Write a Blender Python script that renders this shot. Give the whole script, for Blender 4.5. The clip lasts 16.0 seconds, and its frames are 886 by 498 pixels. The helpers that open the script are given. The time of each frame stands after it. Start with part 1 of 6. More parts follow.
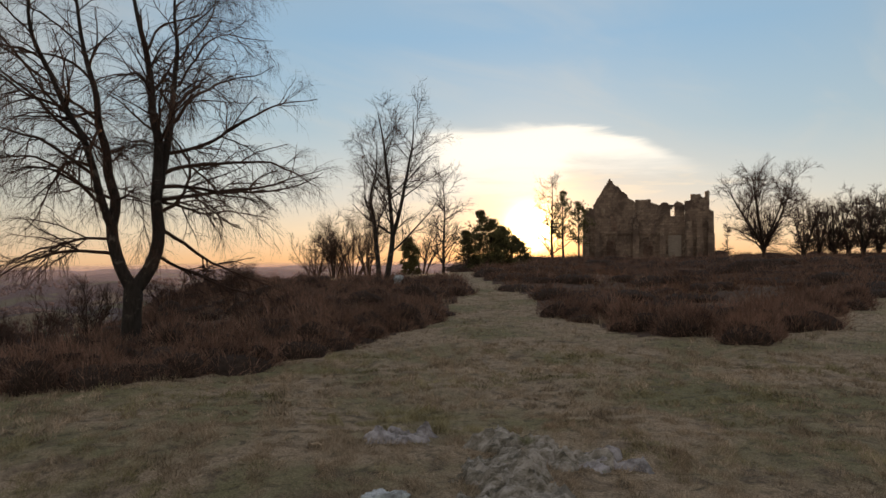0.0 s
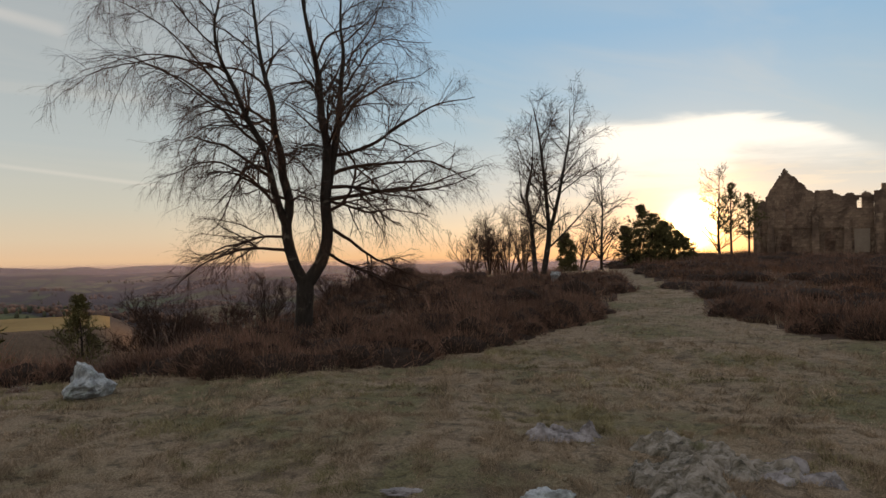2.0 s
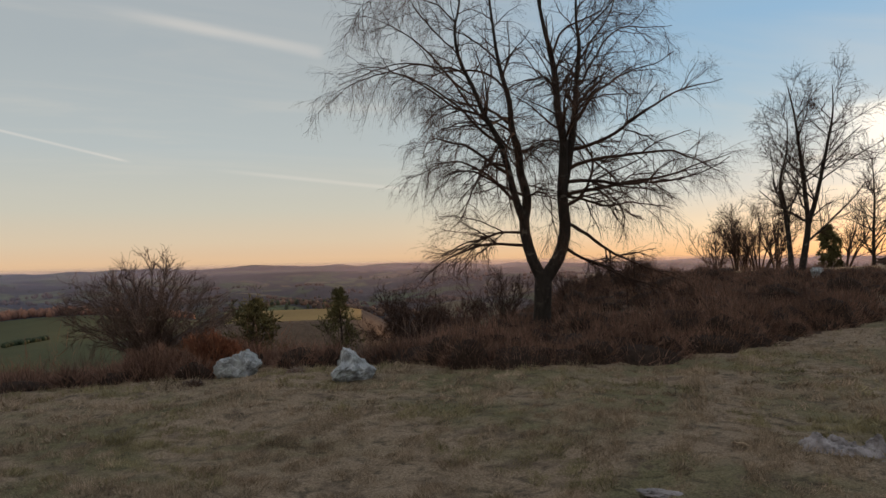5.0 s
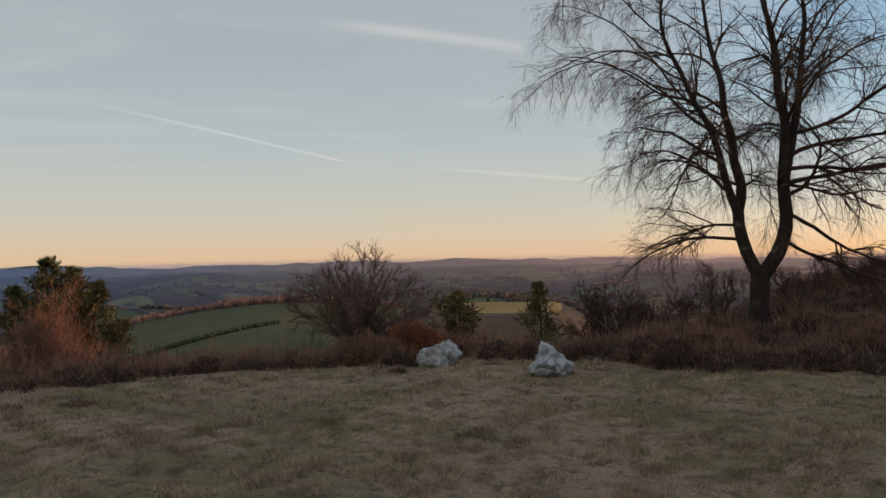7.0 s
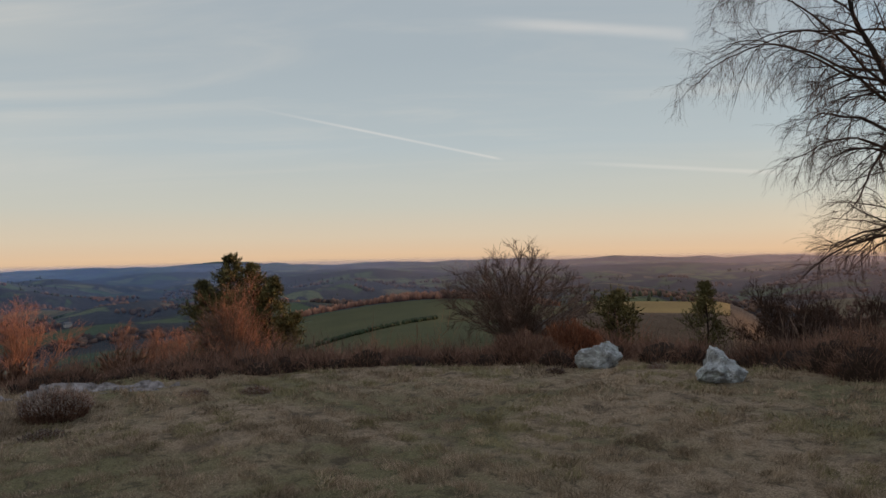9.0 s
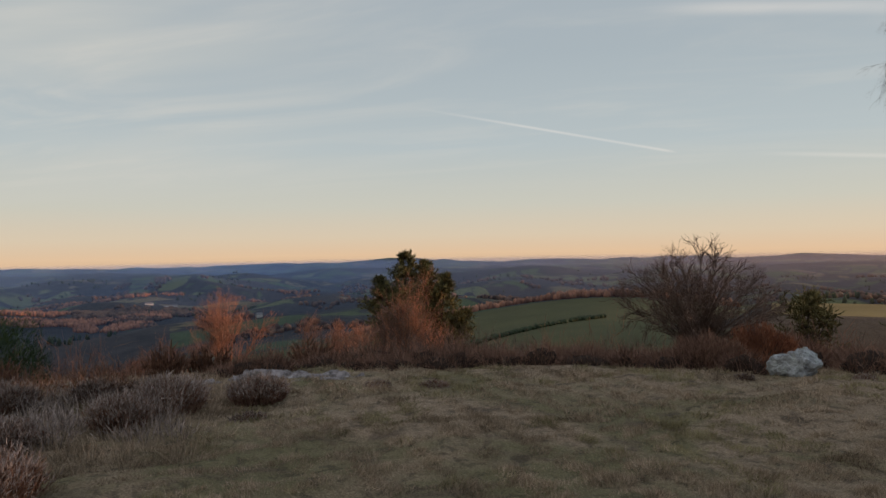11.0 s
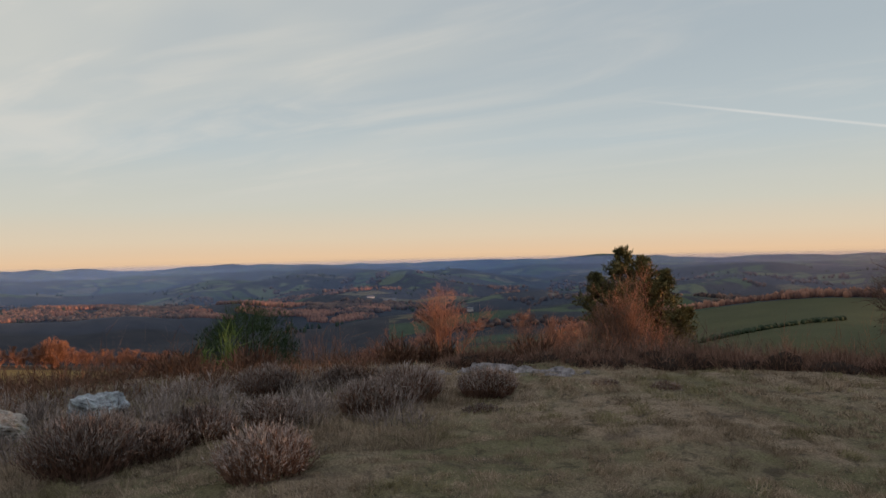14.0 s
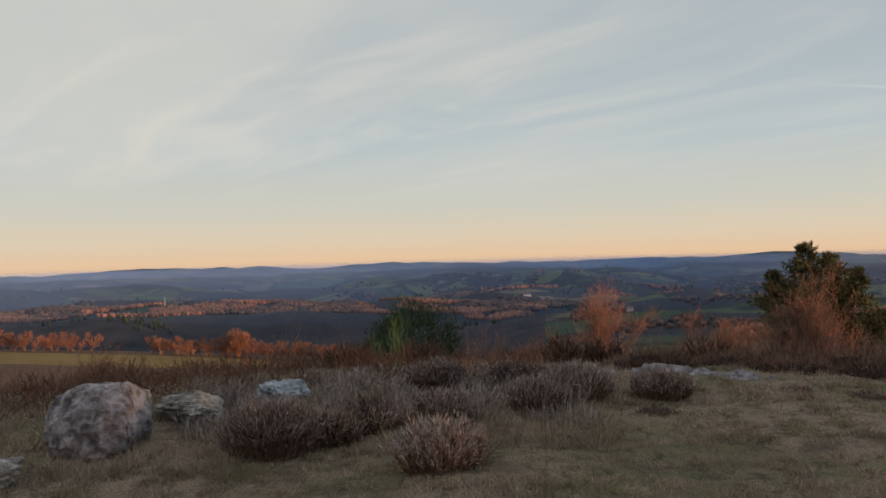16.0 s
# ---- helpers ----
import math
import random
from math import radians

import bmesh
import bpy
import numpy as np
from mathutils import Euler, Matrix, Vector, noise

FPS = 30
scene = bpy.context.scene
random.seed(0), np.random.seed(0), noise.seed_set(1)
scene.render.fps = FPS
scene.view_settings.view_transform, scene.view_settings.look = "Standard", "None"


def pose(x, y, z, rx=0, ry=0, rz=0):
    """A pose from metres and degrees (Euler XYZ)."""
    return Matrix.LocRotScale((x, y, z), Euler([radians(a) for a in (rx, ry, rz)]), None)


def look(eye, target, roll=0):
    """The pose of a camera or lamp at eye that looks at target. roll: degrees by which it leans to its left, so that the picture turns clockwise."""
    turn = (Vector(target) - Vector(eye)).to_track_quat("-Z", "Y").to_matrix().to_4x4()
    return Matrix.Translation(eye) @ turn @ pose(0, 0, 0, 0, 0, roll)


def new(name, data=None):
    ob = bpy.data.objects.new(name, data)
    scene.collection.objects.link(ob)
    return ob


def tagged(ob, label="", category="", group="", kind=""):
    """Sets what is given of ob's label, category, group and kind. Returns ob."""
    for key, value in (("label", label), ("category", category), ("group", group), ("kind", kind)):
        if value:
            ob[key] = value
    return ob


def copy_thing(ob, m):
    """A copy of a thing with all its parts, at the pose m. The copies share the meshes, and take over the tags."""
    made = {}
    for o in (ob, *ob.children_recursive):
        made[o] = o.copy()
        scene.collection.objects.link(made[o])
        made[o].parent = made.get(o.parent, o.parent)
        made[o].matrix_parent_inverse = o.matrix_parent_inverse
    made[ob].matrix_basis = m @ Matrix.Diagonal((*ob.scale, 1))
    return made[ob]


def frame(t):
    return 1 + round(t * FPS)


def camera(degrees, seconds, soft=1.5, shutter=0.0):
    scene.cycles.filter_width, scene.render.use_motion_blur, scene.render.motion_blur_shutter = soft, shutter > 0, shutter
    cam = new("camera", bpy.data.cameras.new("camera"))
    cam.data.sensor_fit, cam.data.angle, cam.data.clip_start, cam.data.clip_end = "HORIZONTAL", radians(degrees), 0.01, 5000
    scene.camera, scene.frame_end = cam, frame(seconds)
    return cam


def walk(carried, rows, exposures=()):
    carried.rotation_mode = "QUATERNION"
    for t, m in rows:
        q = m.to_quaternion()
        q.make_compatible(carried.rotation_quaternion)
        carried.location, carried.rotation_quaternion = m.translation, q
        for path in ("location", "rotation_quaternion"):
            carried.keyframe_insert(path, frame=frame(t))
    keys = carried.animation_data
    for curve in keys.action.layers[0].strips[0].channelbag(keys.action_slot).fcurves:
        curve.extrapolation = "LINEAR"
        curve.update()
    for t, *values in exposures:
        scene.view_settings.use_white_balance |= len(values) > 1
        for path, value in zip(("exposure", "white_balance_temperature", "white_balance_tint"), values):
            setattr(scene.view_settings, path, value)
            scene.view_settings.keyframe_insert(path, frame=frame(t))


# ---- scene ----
cam = camera(63.48, 16.0)
PATH = [
    (0.0, pose(0.000, -0.000, 1.600, 90.18, 0.41, -3.27)),
    (0.5, pose(-0.016, 0.019, 1.594, 90.15, 0.42, -0.21)),
    (1.0, pose(-0.030, 0.039, 1.590, 90.11, 0.49, 2.96)),
    (1.5, pose(-0.040, 0.039, 1.585, 90.09, 0.51, 6.12)),
    (2.0, pose(-0.052, 0.039, 1.589, 90.03, 0.66, 9.10)),
    (2.5, pose(-0.065, 0.021, 1.587, 90.02, 0.69, 12.03)),
    (3.0, pose(-0.074, 0.011, 1.583, 90.00, 0.73, 14.96)),
    (3.5, pose(-0.089, 0.020, 1.579, 90.00, 0.84, 17.86)),
    (6.0, pose(-0.227, 0.083, 1.539, 90.02, 1.15, 35.17)),
    (6.5, pose(-0.223, 0.111, 1.546, 89.92, 1.04, 39.42)),
    (7.0, pose(-0.215, 0.136, 1.550, 89.88, 1.05, 43.42)),
    (7.5, pose(-0.236, 0.144, 1.550, 89.89, 1.11, 46.86)),
    (8.0, pose(-0.251, 0.171, 1.568, 89.85, 1.07, 49.85)),
    (8.5, pose(-0.258, 0.174, 1.569, 89.89, 1.01, 52.78)),
    (9.0, pose(-0.283, 0.183, 1.564, 89.88, 1.09, 55.86)),
    (11.5, pose(-0.348, 0.062, 1.587, 89.85, 1.13, 72.11)),
    (12.0, pose(-0.346, 0.032, 1.600, 89.82, 1.26, 74.82)),
    (12.5, pose(-0.349, 0.000, 1.603, 89.83, 1.31, 77.39)),
    (13.0, pose(-0.345, -0.027, 1.605, 89.80, 1.39, 79.85)),
    (13.5, pose(-0.385, -0.068, 1.596, 89.86, 1.41, 82.49)),
    (14.0, pose(-0.398, -0.100, 1.586, 89.91, 1.37, 85.64)),
    (14.5, pose(-0.419, -0.134, 1.580, 89.96, 1.44, 88.84)),
    (15.0, pose(-0.438, -0.163, 1.575, 89.98, 1.49, 92.00)),
    (15.5, pose(-0.460, -0.195, 1.569, 90.01, 1.50, 95.10)),
    (16.0, pose(-0.482, -0.224, 1.558, 90.07, 1.56, 98.09)),
]
walk(cam, PATH, [(0.0, 0.06, 6850, 11), (3.5, 0.04, 6800, 11), (6.5, 0.03, 6500, 10), (9.0, 0.03, 6400, 10), (12.0, 0.08, 6450, 10), (16.0, 0.12, 6450, 10)])

# ---- world, sun, exposure ----
SUN_AZ, SUN_EL = -10.3, 1.8          # degrees left of +y, degrees up


def heading(az, el=0.0):
    a, e = radians(az), radians(el)
    return Vector((-math.sin(a) * math.cos(e), math.cos(a) * math.cos(e), math.sin(e)))


sun = new("sun", bpy.data.lights.new("sun", "SUN"))
sun.data.energy, sun.data.angle, sun.data.color = 5.0, radians(0.6), (1.0, 0.55, 0.28)
sun.matrix_world = look((0, 0, 60), Vector((0, 0, 60)) - heading(SUN_AZ, SUN_EL))


class Graph:
    """Short hand for building node trees."""

    def __init__(self, tree):
        self.tree = tree
        tree.nodes.clear()

    def add(self, kind, **values):
        node = self.tree.nodes.new(kind)
        for key, value in values.items():
            setattr(node, key, value)
        return node

    def link(self, a, b):
        if isinstance(a, (int, float)):
            b.default_value = a
        elif isinstance(a, (tuple, list)):
            b.default_value = a if len(b.default_value) == len(a) else (*a, 1.0)
        else:
            self.tree.links.new(a, b)

    def math(self, op, a, b=0.0, c=0.0, clamp=False):
        node = self.add("ShaderNodeMath", operation=op, use_clamp=clamp)
        for value, slot in zip((a, b, c), node.inputs):
            self.link(value, slot)
        return node.outputs[0]

    def vec(self, op, a, b=(0, 0, 0)):
        node = self.add("ShaderNodeVectorMath", operation=op)
        self.link(a, node.inputs[0])
        self.link(b, node.inputs[1])
        return node.outputs["Value"] if op in ("DOT_PRODUCT", "LENGTH") else node.outputs[0]

    def span(self, value, lo, hi, a=0.0, b=1.0, smooth=True):
        node = self.add("ShaderNodeMapRange", interpolation_type="SMOOTHSTEP" if smooth else "LINEAR")
        for v, slot in zip((value, lo, hi, a, b), node.inputs):
            self.link(v, slot)
        return node.outputs[0]

    def mix(self, fac, a, b, blend="MIX"):
        node = self.add("ShaderNodeMix", data_type="RGBA", blend_type=blend)
        for v, slot in ((fac, node.inputs[0]), (a, node.inputs[6]), (b, node.inputs[7])):
            self.link(v, slot)
        return node.outputs[2]

    def ramp(self, fac, stops):
        node = self.add("ShaderNodeValToRGB")
        band = node.color_ramp
        while len(band.elements) < len(stops):
            band.elements.new(0.5)
        for el, (at, colour) in zip(band.elements, stops):
            el.position, el.color = at, (*colour, 1.0)
        self.link(fac, node.inputs[0])
        return node.outputs[0]

    def noise(self, vector, scale, detail=4.0, rough=0.55, distort=0.0):
        node = self.add("ShaderNodeTexNoise")
        if vector is not None:
            self.link(vector, node.inputs["Vector"])
        for key, v in (("Scale", scale), ("Detail", detail), ("Roughness", rough), ("Distortion", distort)):
            node.inputs[key].default_value = v
        return node.outputs["Fac"]


def build_world():
    world = bpy.data.worlds.new("dusk_sky")
    scene.world = world
    world.use_nodes = True
    g = Graph(world.node_tree)
    way = g.vec("NORMALIZE", g.add("ShaderNodeTexCoord").outputs["Generated"])
    sep = g.add("ShaderNodeSeparateXYZ")
    g.link(way, sep.inputs[0])
    up = sep.outputs[2]
    sky = g.add("ShaderNodeTexSky", sky_type="NISHITA", sun_disc=False)
    sky.sun_elevation, sky.sun_rotation = radians(SUN_EL), radians(-SUN_AZ)
    sky.altitude, sky.dust_density, sky.air_density = 700, 1.5, 1.0
    clear = g.mix(1.0, sky.outputs[0], (0.10, 0.10, 0.10), "MULTIPLY")
    toward = g.vec("DOT_PRODUCT", way, tuple(heading(SUN_AZ, SUN_EL)))
    # thin high veil that takes the colour of the dusk
    away = g.ramp(g.span(up, -0.03, 0.90, smooth=False),
                  [(0.0, (0.62, 0.42, 0.30)), (0.022, (0.82, 0.57, 0.36)), (0.05, (0.74, 0.615, 0.455)), (0.095, (0.62, 0.61, 0.53)),
                   (0.18, (0.50, 0.56, 0.575)), (0.31, (0.425, 0.485, 0.52)), (0.48, (0.41, 0.46, 0.50)), (0.75, (0.66, 0.76, 0.90)), (1.0, (0.84, 0.96, 1.14))])
    blue = g.ramp(g.span(up, -0.03, 0.90, smooth=False),
                  [(0.0, (0.80, 0.42, 0.22)), (0.025, (0.95, 0.60, 0.32)), (0.06, (0.88, 0.74, 0.54)), (0.11, (0.66, 0.70, 0.68)),
                   (0.21, (0.41, 0.58, 0.70)), (0.34, (0.27, 0.50, 0.74)), (0.50, (0.34, 0.49, 0.66)), (0.75, (0.66, 0.76, 0.90)), (1.0, (0.84, 0.96, 1.14))])
    veil = g.mix(g.span(toward, 0.70, 0.99), away, blue)
    # wisps on a flat layer overhead, drawn out along one heading
    depth = g.math("MAXIMUM", g.math("ADD", up, 0.06), 0.02)
    layer = g.add("ShaderNodeCombineXYZ")
    g.link(g.math("DIVIDE", sep.outputs[0], depth), layer.inputs[0])
    g.link(g.math("DIVIDE", sep.outputs[1], depth), layer.inputs[1])
    aligned, m = g.add("ShaderNodeMapping"), g.add("ShaderNodeMapping")
    aligned.inputs["Rotation"].default_value = (0, 0, radians(40))
    m.inputs["Scale"].default_value = (1.0, 0.34, 1.0)
    g.link(layer.outputs[0], aligned.inputs[0])
    g.link(aligned.outputs[0], m.inputs[0])
    wisps = g.span(g.noise(m.outputs[0], 1.6, 7, 0.56, 0.8), 0.44, 0.74)
    wisps = g.math("MULTIPLY", wisps, g.span(up, 0.05, 0.16))
    broad = g.span(g.noise(m.outputs[0], 0.45, 4, 0.5, 0.4), 0.32, 0.56)
    west = g.span(sep.outputs[1], 0.34, -0.20)
    sheet = g.math("MULTIPLY", g.math("MULTIPLY", broad, west), g.span(up, 0.03, 0.14))
    colour = g.mix(0.12, veil, clear)
    colour = g.mix(g.math("MULTIPLY", sheet, 0.80), colour, (0.575, 0.570, 0.520))
    colour = g.mix(g.math("MULTIPLY", wisps, g.math("ADD", 0.20, g.math("MULTIPLY", west, 0.25))), colour, (0.70, 0.65, 0.57))
    # bright bank of cloud over the sun: crisp upper rim, grey-blue gap under its far end
    azi = g.math("ARCTAN2", g.math("MULTIPLY", sep.outputs[0], -1.0), sep.outputs[1])
    streak = g.add("ShaderNodeMapping")
    streak.inputs["Scale"].default_value = (2.0, 2.0, 15.0)
    g.link(way, streak.inputs[0])
    ragged = g.noise(streak.outputs[0], 2.0, 6, 0.6, 0.6)
    uneven = g.math("MULTIPLY", g.math("SUBTRACT", ragged, 0.5), 0.045)
    rim = g.math("ADD", g.span(azi, radians(-27), radians(-13), 0.102, 0.172), uneven)
    over = g.span(g.math("SUBTRACT", rim, up), -0.003, 0.016)
    foot = g.math("ADD", g.span(azi, radians(-14), radians(-7.5), 0.105, 0.015), g.math("MULTIPLY", uneven, 1.6))
    above = g.span(g.math("SUBTRACT", up, foot), -0.006, 0.030)
    wide = g.math("MULTIPLY", g.span(azi, radians(0.5), radians(-4.5)), g.span(azi, radians(-30), radians(-22)))
    slits = g.span(g.noise(streak.outputs[0], 3.2, 6, 0.62, 0.4), 0.40, 0.60, 0.30, 1.0)
    thick = g.mix(g.span(up, 0.085, 0.130), slits, (1.0, 1.0, 1.0))
    bank = g.math("MULTIPLY", g.math("MULTIPLY", over, above), wide)
    bank = g.math("MULTIPLY", bank, thick)
    bank = g.math("MULTIPLY", bank, g.span(up, 0.045, 0.135, 0.10, 1.0))
    # thin pale bars low over the horizon on either side of the sun
    bars = g.math("MULTIPLY", g.span(g.noise(streak.outputs[0], 4.4, 5, 0.6, 0.2), 0.50, 0.66), g.span(up, 0.02, 0.05))
    bars = g.math("MULTIPLY", bars, g.math("MULTIPLY", g.span(up, 0.13, 0.08), g.span(toward, 0.93, 0.985)))
    colour = g.mix(g.math("MULTIPLY", bars, 0.55), colour, (0.98, 0.82, 0.62))
    colour = g.mix(bank, colour, (1.06, 1.02, 0.93))
    # glow round the sun
    near = g.math("POWER", g.math("MAXIMUM", toward, 0.0), 620.0)
    halo = g.math("POWER", g.math("MAXIMUM", toward, 0.0), 60.0)
    colour = g.mix(1.0, colour, g.mix(halo, (0, 0, 0), (0.13, 0.08, 0.03)), "ADD")
    core = g.math("POWER", g.math("MAXIMUM", toward, 0.0), 4200.0)
    colour = g.mix(1.0, colour, g.mix(near, (0, 0, 0), (1.5, 0.80, 0.20)), "ADD")
    colour = g.mix(1.0, colour, g.mix(core, (0, 0, 0), (16.0, 11.0, 4.6)), "ADD")

    def trail(az1, el1, az2, el2, width, strength, old):
        a, b = heading(az1, el1), heading(az2, el2)
        side = a.cross(b).normalized()
        along = (b - a).normalized()
        off = g.math("ABSOLUTE", g.vec("DOT_PRODUCT", way, tuple(side)))
        at = g.vec("DOT_PRODUCT", way, tuple(along))
        lo, hi = a.dot(along), b.dot(along)
        gap = hi - lo
        body = g.math("MULTIPLY", g.span(at, lo, lo + gap * 0.45), g.span(at, hi, hi - gap * 0.06))
        thin = g.span(off, width, 0.0)
        soft = g.math("ADD", 0.35, g.math("MULTIPLY", ragged, 1.1))
        return g.mix(g.math("MULTIPLY", g.math("MULTIPLY", body, thin), g.math("MULTIPLY", soft, strength)), old, (0.95, 0.85, 0.76))

    colour = trail(72.0, 11.2, 50.6, 6.8, 0.0028, 0.30, colour)
    colour = trail(55.0, 17.7, 36.2, 15.25, 0.012, 0.22, colour)
    colour = trail(47.0, 6.6, 29.9, 4.85, 0.0045, 0.20, colour)
    colour = trail(2.0, 19.2, -34.0, 18.0, 0.010, 0.18, colour)
    back = g.add("ShaderNodeBackground")
    g.link(colour, back.inputs[0])
    back.inputs[1].default_value = 1.0
    g.link(back.outputs[0], g.add("ShaderNodeOutputWorld").inputs[0])


build_world()


# ---- materials ----
def material(name, rough=0.85, metallic=0.0, spec=0.3):
    mat = bpy.data.materials.new(name)
    mat.use_nodes = True
    g = Graph(mat.node_tree)
    out = g.add("ShaderNodeOutputMaterial")
    bsdf = g.add("ShaderNodeBsdfPrincipled")
    bsdf.inputs["Roughness"].default_value, bsdf.inputs["Metallic"].default_value = rough, metallic
    bsdf.inputs["Specular IOR Level"].default_value = spec
    g.link(bsdf.outputs[0], out.inputs[0])
    return mat, g, bsdf


def bump(g, bsdf, height, strength=0.5, distance=0.02):
    node = g.add("ShaderNodeBump")
    node.inputs["Strength"].default_value, node.inputs["Distance"].default_value = strength, distance
    g.link(height, node.inputs["Height"])
    g.link(node.outputs[0], bsdf.inputs["Normal"])


def place(g):
    return g.add("ShaderNodeNewGeometry").outputs["Position"]


def make_turf():
    mat, g, bsdf = material("turf", 0.95, spec=0.15)
    p = place(g)
    fine, patch, stain = g.noise(p, 60, 6, 0.7), g.noise(p, 2.6, 5, 0.65, 0.4), g.noise(p, 0.42, 4, 0.6, 0.6)
    straw = g.ramp(fine, [(0.3, (0.115, 0.082, 0.056)), (0.5, (0.290, 0.212, 0.145)), (0.7, (0.44, 0.335, 0.232))])
    moss = g.ramp(fine, [(0.3, (0.075, 0.068, 0.034)), (0.55, (0.180, 0.160, 0.082)), (0.75, (0.30, 0.262, 0.145))])
    bare = g.ramp(fine, [(0.3, (0.060, 0.042, 0.030)), (0.7, (0.19, 0.134, 0.096))])
    c = g.mix(g.span(stain, 0.44, 0.62, 0.0, 0.9), straw, moss)
    c = g.mix(g.math("MULTIPLY", g.span(patch, 0.50, 0.66), 0.75), c, bare)
    tuft = g.noise(p, 6.5, 5, 0.65, 0.7)
    # Hollows between tufts painted darker, the shade there put into the colour.
    c = g.mix(g.span(tuft, 0.34, 0.50, 0.65, 0.0), c, (0.058, 0.046, 0.030))
    g.link(c, bsdf.inputs["Base Color"])
    bump(g, bsdf, g.math("ADD", g.math("MULTIPLY", tuft, 1.8), g.math("ADD", g.math("MULTIPLY", g.noise(p, 40, 6, 0.75), 0.4), patch)), 1.0, 0.10)
    return mat


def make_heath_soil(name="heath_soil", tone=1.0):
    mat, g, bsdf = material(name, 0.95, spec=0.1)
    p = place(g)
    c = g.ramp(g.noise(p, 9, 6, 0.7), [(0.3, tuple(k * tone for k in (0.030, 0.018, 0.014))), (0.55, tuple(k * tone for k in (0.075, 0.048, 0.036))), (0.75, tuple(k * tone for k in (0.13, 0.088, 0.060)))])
    g.link(c, bsdf.inputs["Base Color"])
    bump(g, bsdf, g.noise(p, 14, 6, 0.75), 0.9, 0.08)
    return mat


def make_farmland():
    mat, g, bsdf = material("farmland", 0.95, spec=0.1)
    p = place(g)
    m = g.add("ShaderNodeMapping")
    m.inputs["Rotation"].default_value = (0, 0, 0.5)
    m.inputs["Scale"].default_value = (1.0, 1.0, 0.0)
    g.link(p, m.inputs[0])
    warp = g.add("ShaderNodeVectorMath", operation="ADD")
    g.link(m.outputs[0], warp.inputs[0])
    nz = g.add("ShaderNodeTexNoise")
    nz.inputs["Scale"].default_value = 0.004
    g.link(m.outputs[0], nz.inputs["Vector"])
    g.link(g.vec("MULTIPLY", nz.outputs["Color"], (120, 120, 0)), warp.inputs[1])
    cell = g.add("ShaderNodeTexVoronoi", feature="F1")
    cell.inputs["Scale"].default_value = 0.0058
    g.link(warp.outputs[0], cell.inputs["Vector"])
    pick = g.add("ShaderNodeSeparateXYZ")
    g.link(cell.outputs["Color"], pick.inputs[0])
    field = g.ramp(pick.outputs[0], [(0.0, (0.040, 0.060, 0.028)), (0.25, (0.070, 0.080, 0.038)), (0.45, (0.034, 0.050, 0.026)), (0.62, (0.090, 0.076, 0.046)),
                                    (0.8, (0.048, 0.062, 0.030)), (1.0, (0.054, 0.042, 0.032))])
    field.node.color_ramp.interpolation = "CONSTANT"
    # Woods coloured dark and bluish: sky-lit shade put into the base colour.
    wood = g.ramp(g.noise(p, 0.05, 5, 0.7), [(0.3, (0.012, 0.015, 0.019)), (0.7, (0.034, 0.034, 0.036))])
    grain = g.mix(0.5, field, g.ramp(g.noise(p, 0.09, 5, 0.7), [(0.3, (0.3, 0.3, 0.3)), (0.7, (0.8, 0.8, 0.8))]), "OVERLAY")
    edge = g.add("ShaderNodeTexVoronoi", feature="DISTANCE_TO_EDGE")
    edge.inputs["Scale"].default_value = 0.0058
    g.link(warp.outputs[0], edge.inputs["Vector"])
    hedge = g.span(edge.outputs["Distance"], 0.055, 0.025)
    woods = g.span(g.noise(m.outputs[0], 0.0030, 4, 0.6, 0.5), 0.46, 0.50)
    near = g.span(g.vec("LENGTH", p), 300.0, 440.0)
    scrub = g.ramp(g.noise(p, 1.2, 6, 0.7), [(0.3, (0.040, 0.026, 0.018)), (0.7, (0.135, 0.088, 0.058))])
    c = g.mix(g.math("MAXIMUM", woods, hedge), grain, wood)
    c = g.mix(near, scrub, c)
    g.link(c, bsdf.inputs["Base Color"])
    bump(g, bsdf, g.noise(p, 0.06, 6, 0.75), 0.7, 6.0)
    return mat


def make_pasture(name, a, b):
    mat, g, bsdf = material(name, 0.95, spec=0.1)
    p = place(g)
    n = g.math("ADD", g.math("MULTIPLY", g.noise(p, 0.03, 4), 0.6), g.math("MULTIPLY", g.noise(p, 1.1, 5, 0.7), 0.4))
    g.link(g.ramp(n, [(0.35, a), (0.65, b)]), bsdf.inputs["Base Color"])
    bump(g, bsdf, g.noise(p, 1.5, 5, 0.7), 0.6, 0.3)
    return mat


def make_stem(name, dark, light, scale=1.0, sheen=0.15):
    """Twigs, blades and leaves: each island has a tone of its own."""
    mat, g, bsdf = material(name, 0.9, spec=sheen)
    geo = g.add("ShaderNodeNewGeometry")
    n = g.noise(geo.outputs["Position"], 3.0 * scale, 4, 0.65)
    wide = g.noise(geo.outputs["Position"], 0.9 * scale, 3, 0.6)
    f = g.math("ADD", g.math("MULTIPLY", geo.outputs["Random Per Island"], 0.6), g.math("MULTIPLY", n, 0.3))
    f = g.math("ADD", f, g.math("MULTIPLY", g.math("SUBTRACT", wide, 0.5), 1.5))
    g.link(g.ramp(f, [(0.05, dark), (0.95, light)]), bsdf.inputs["Base Color"])
    return mat


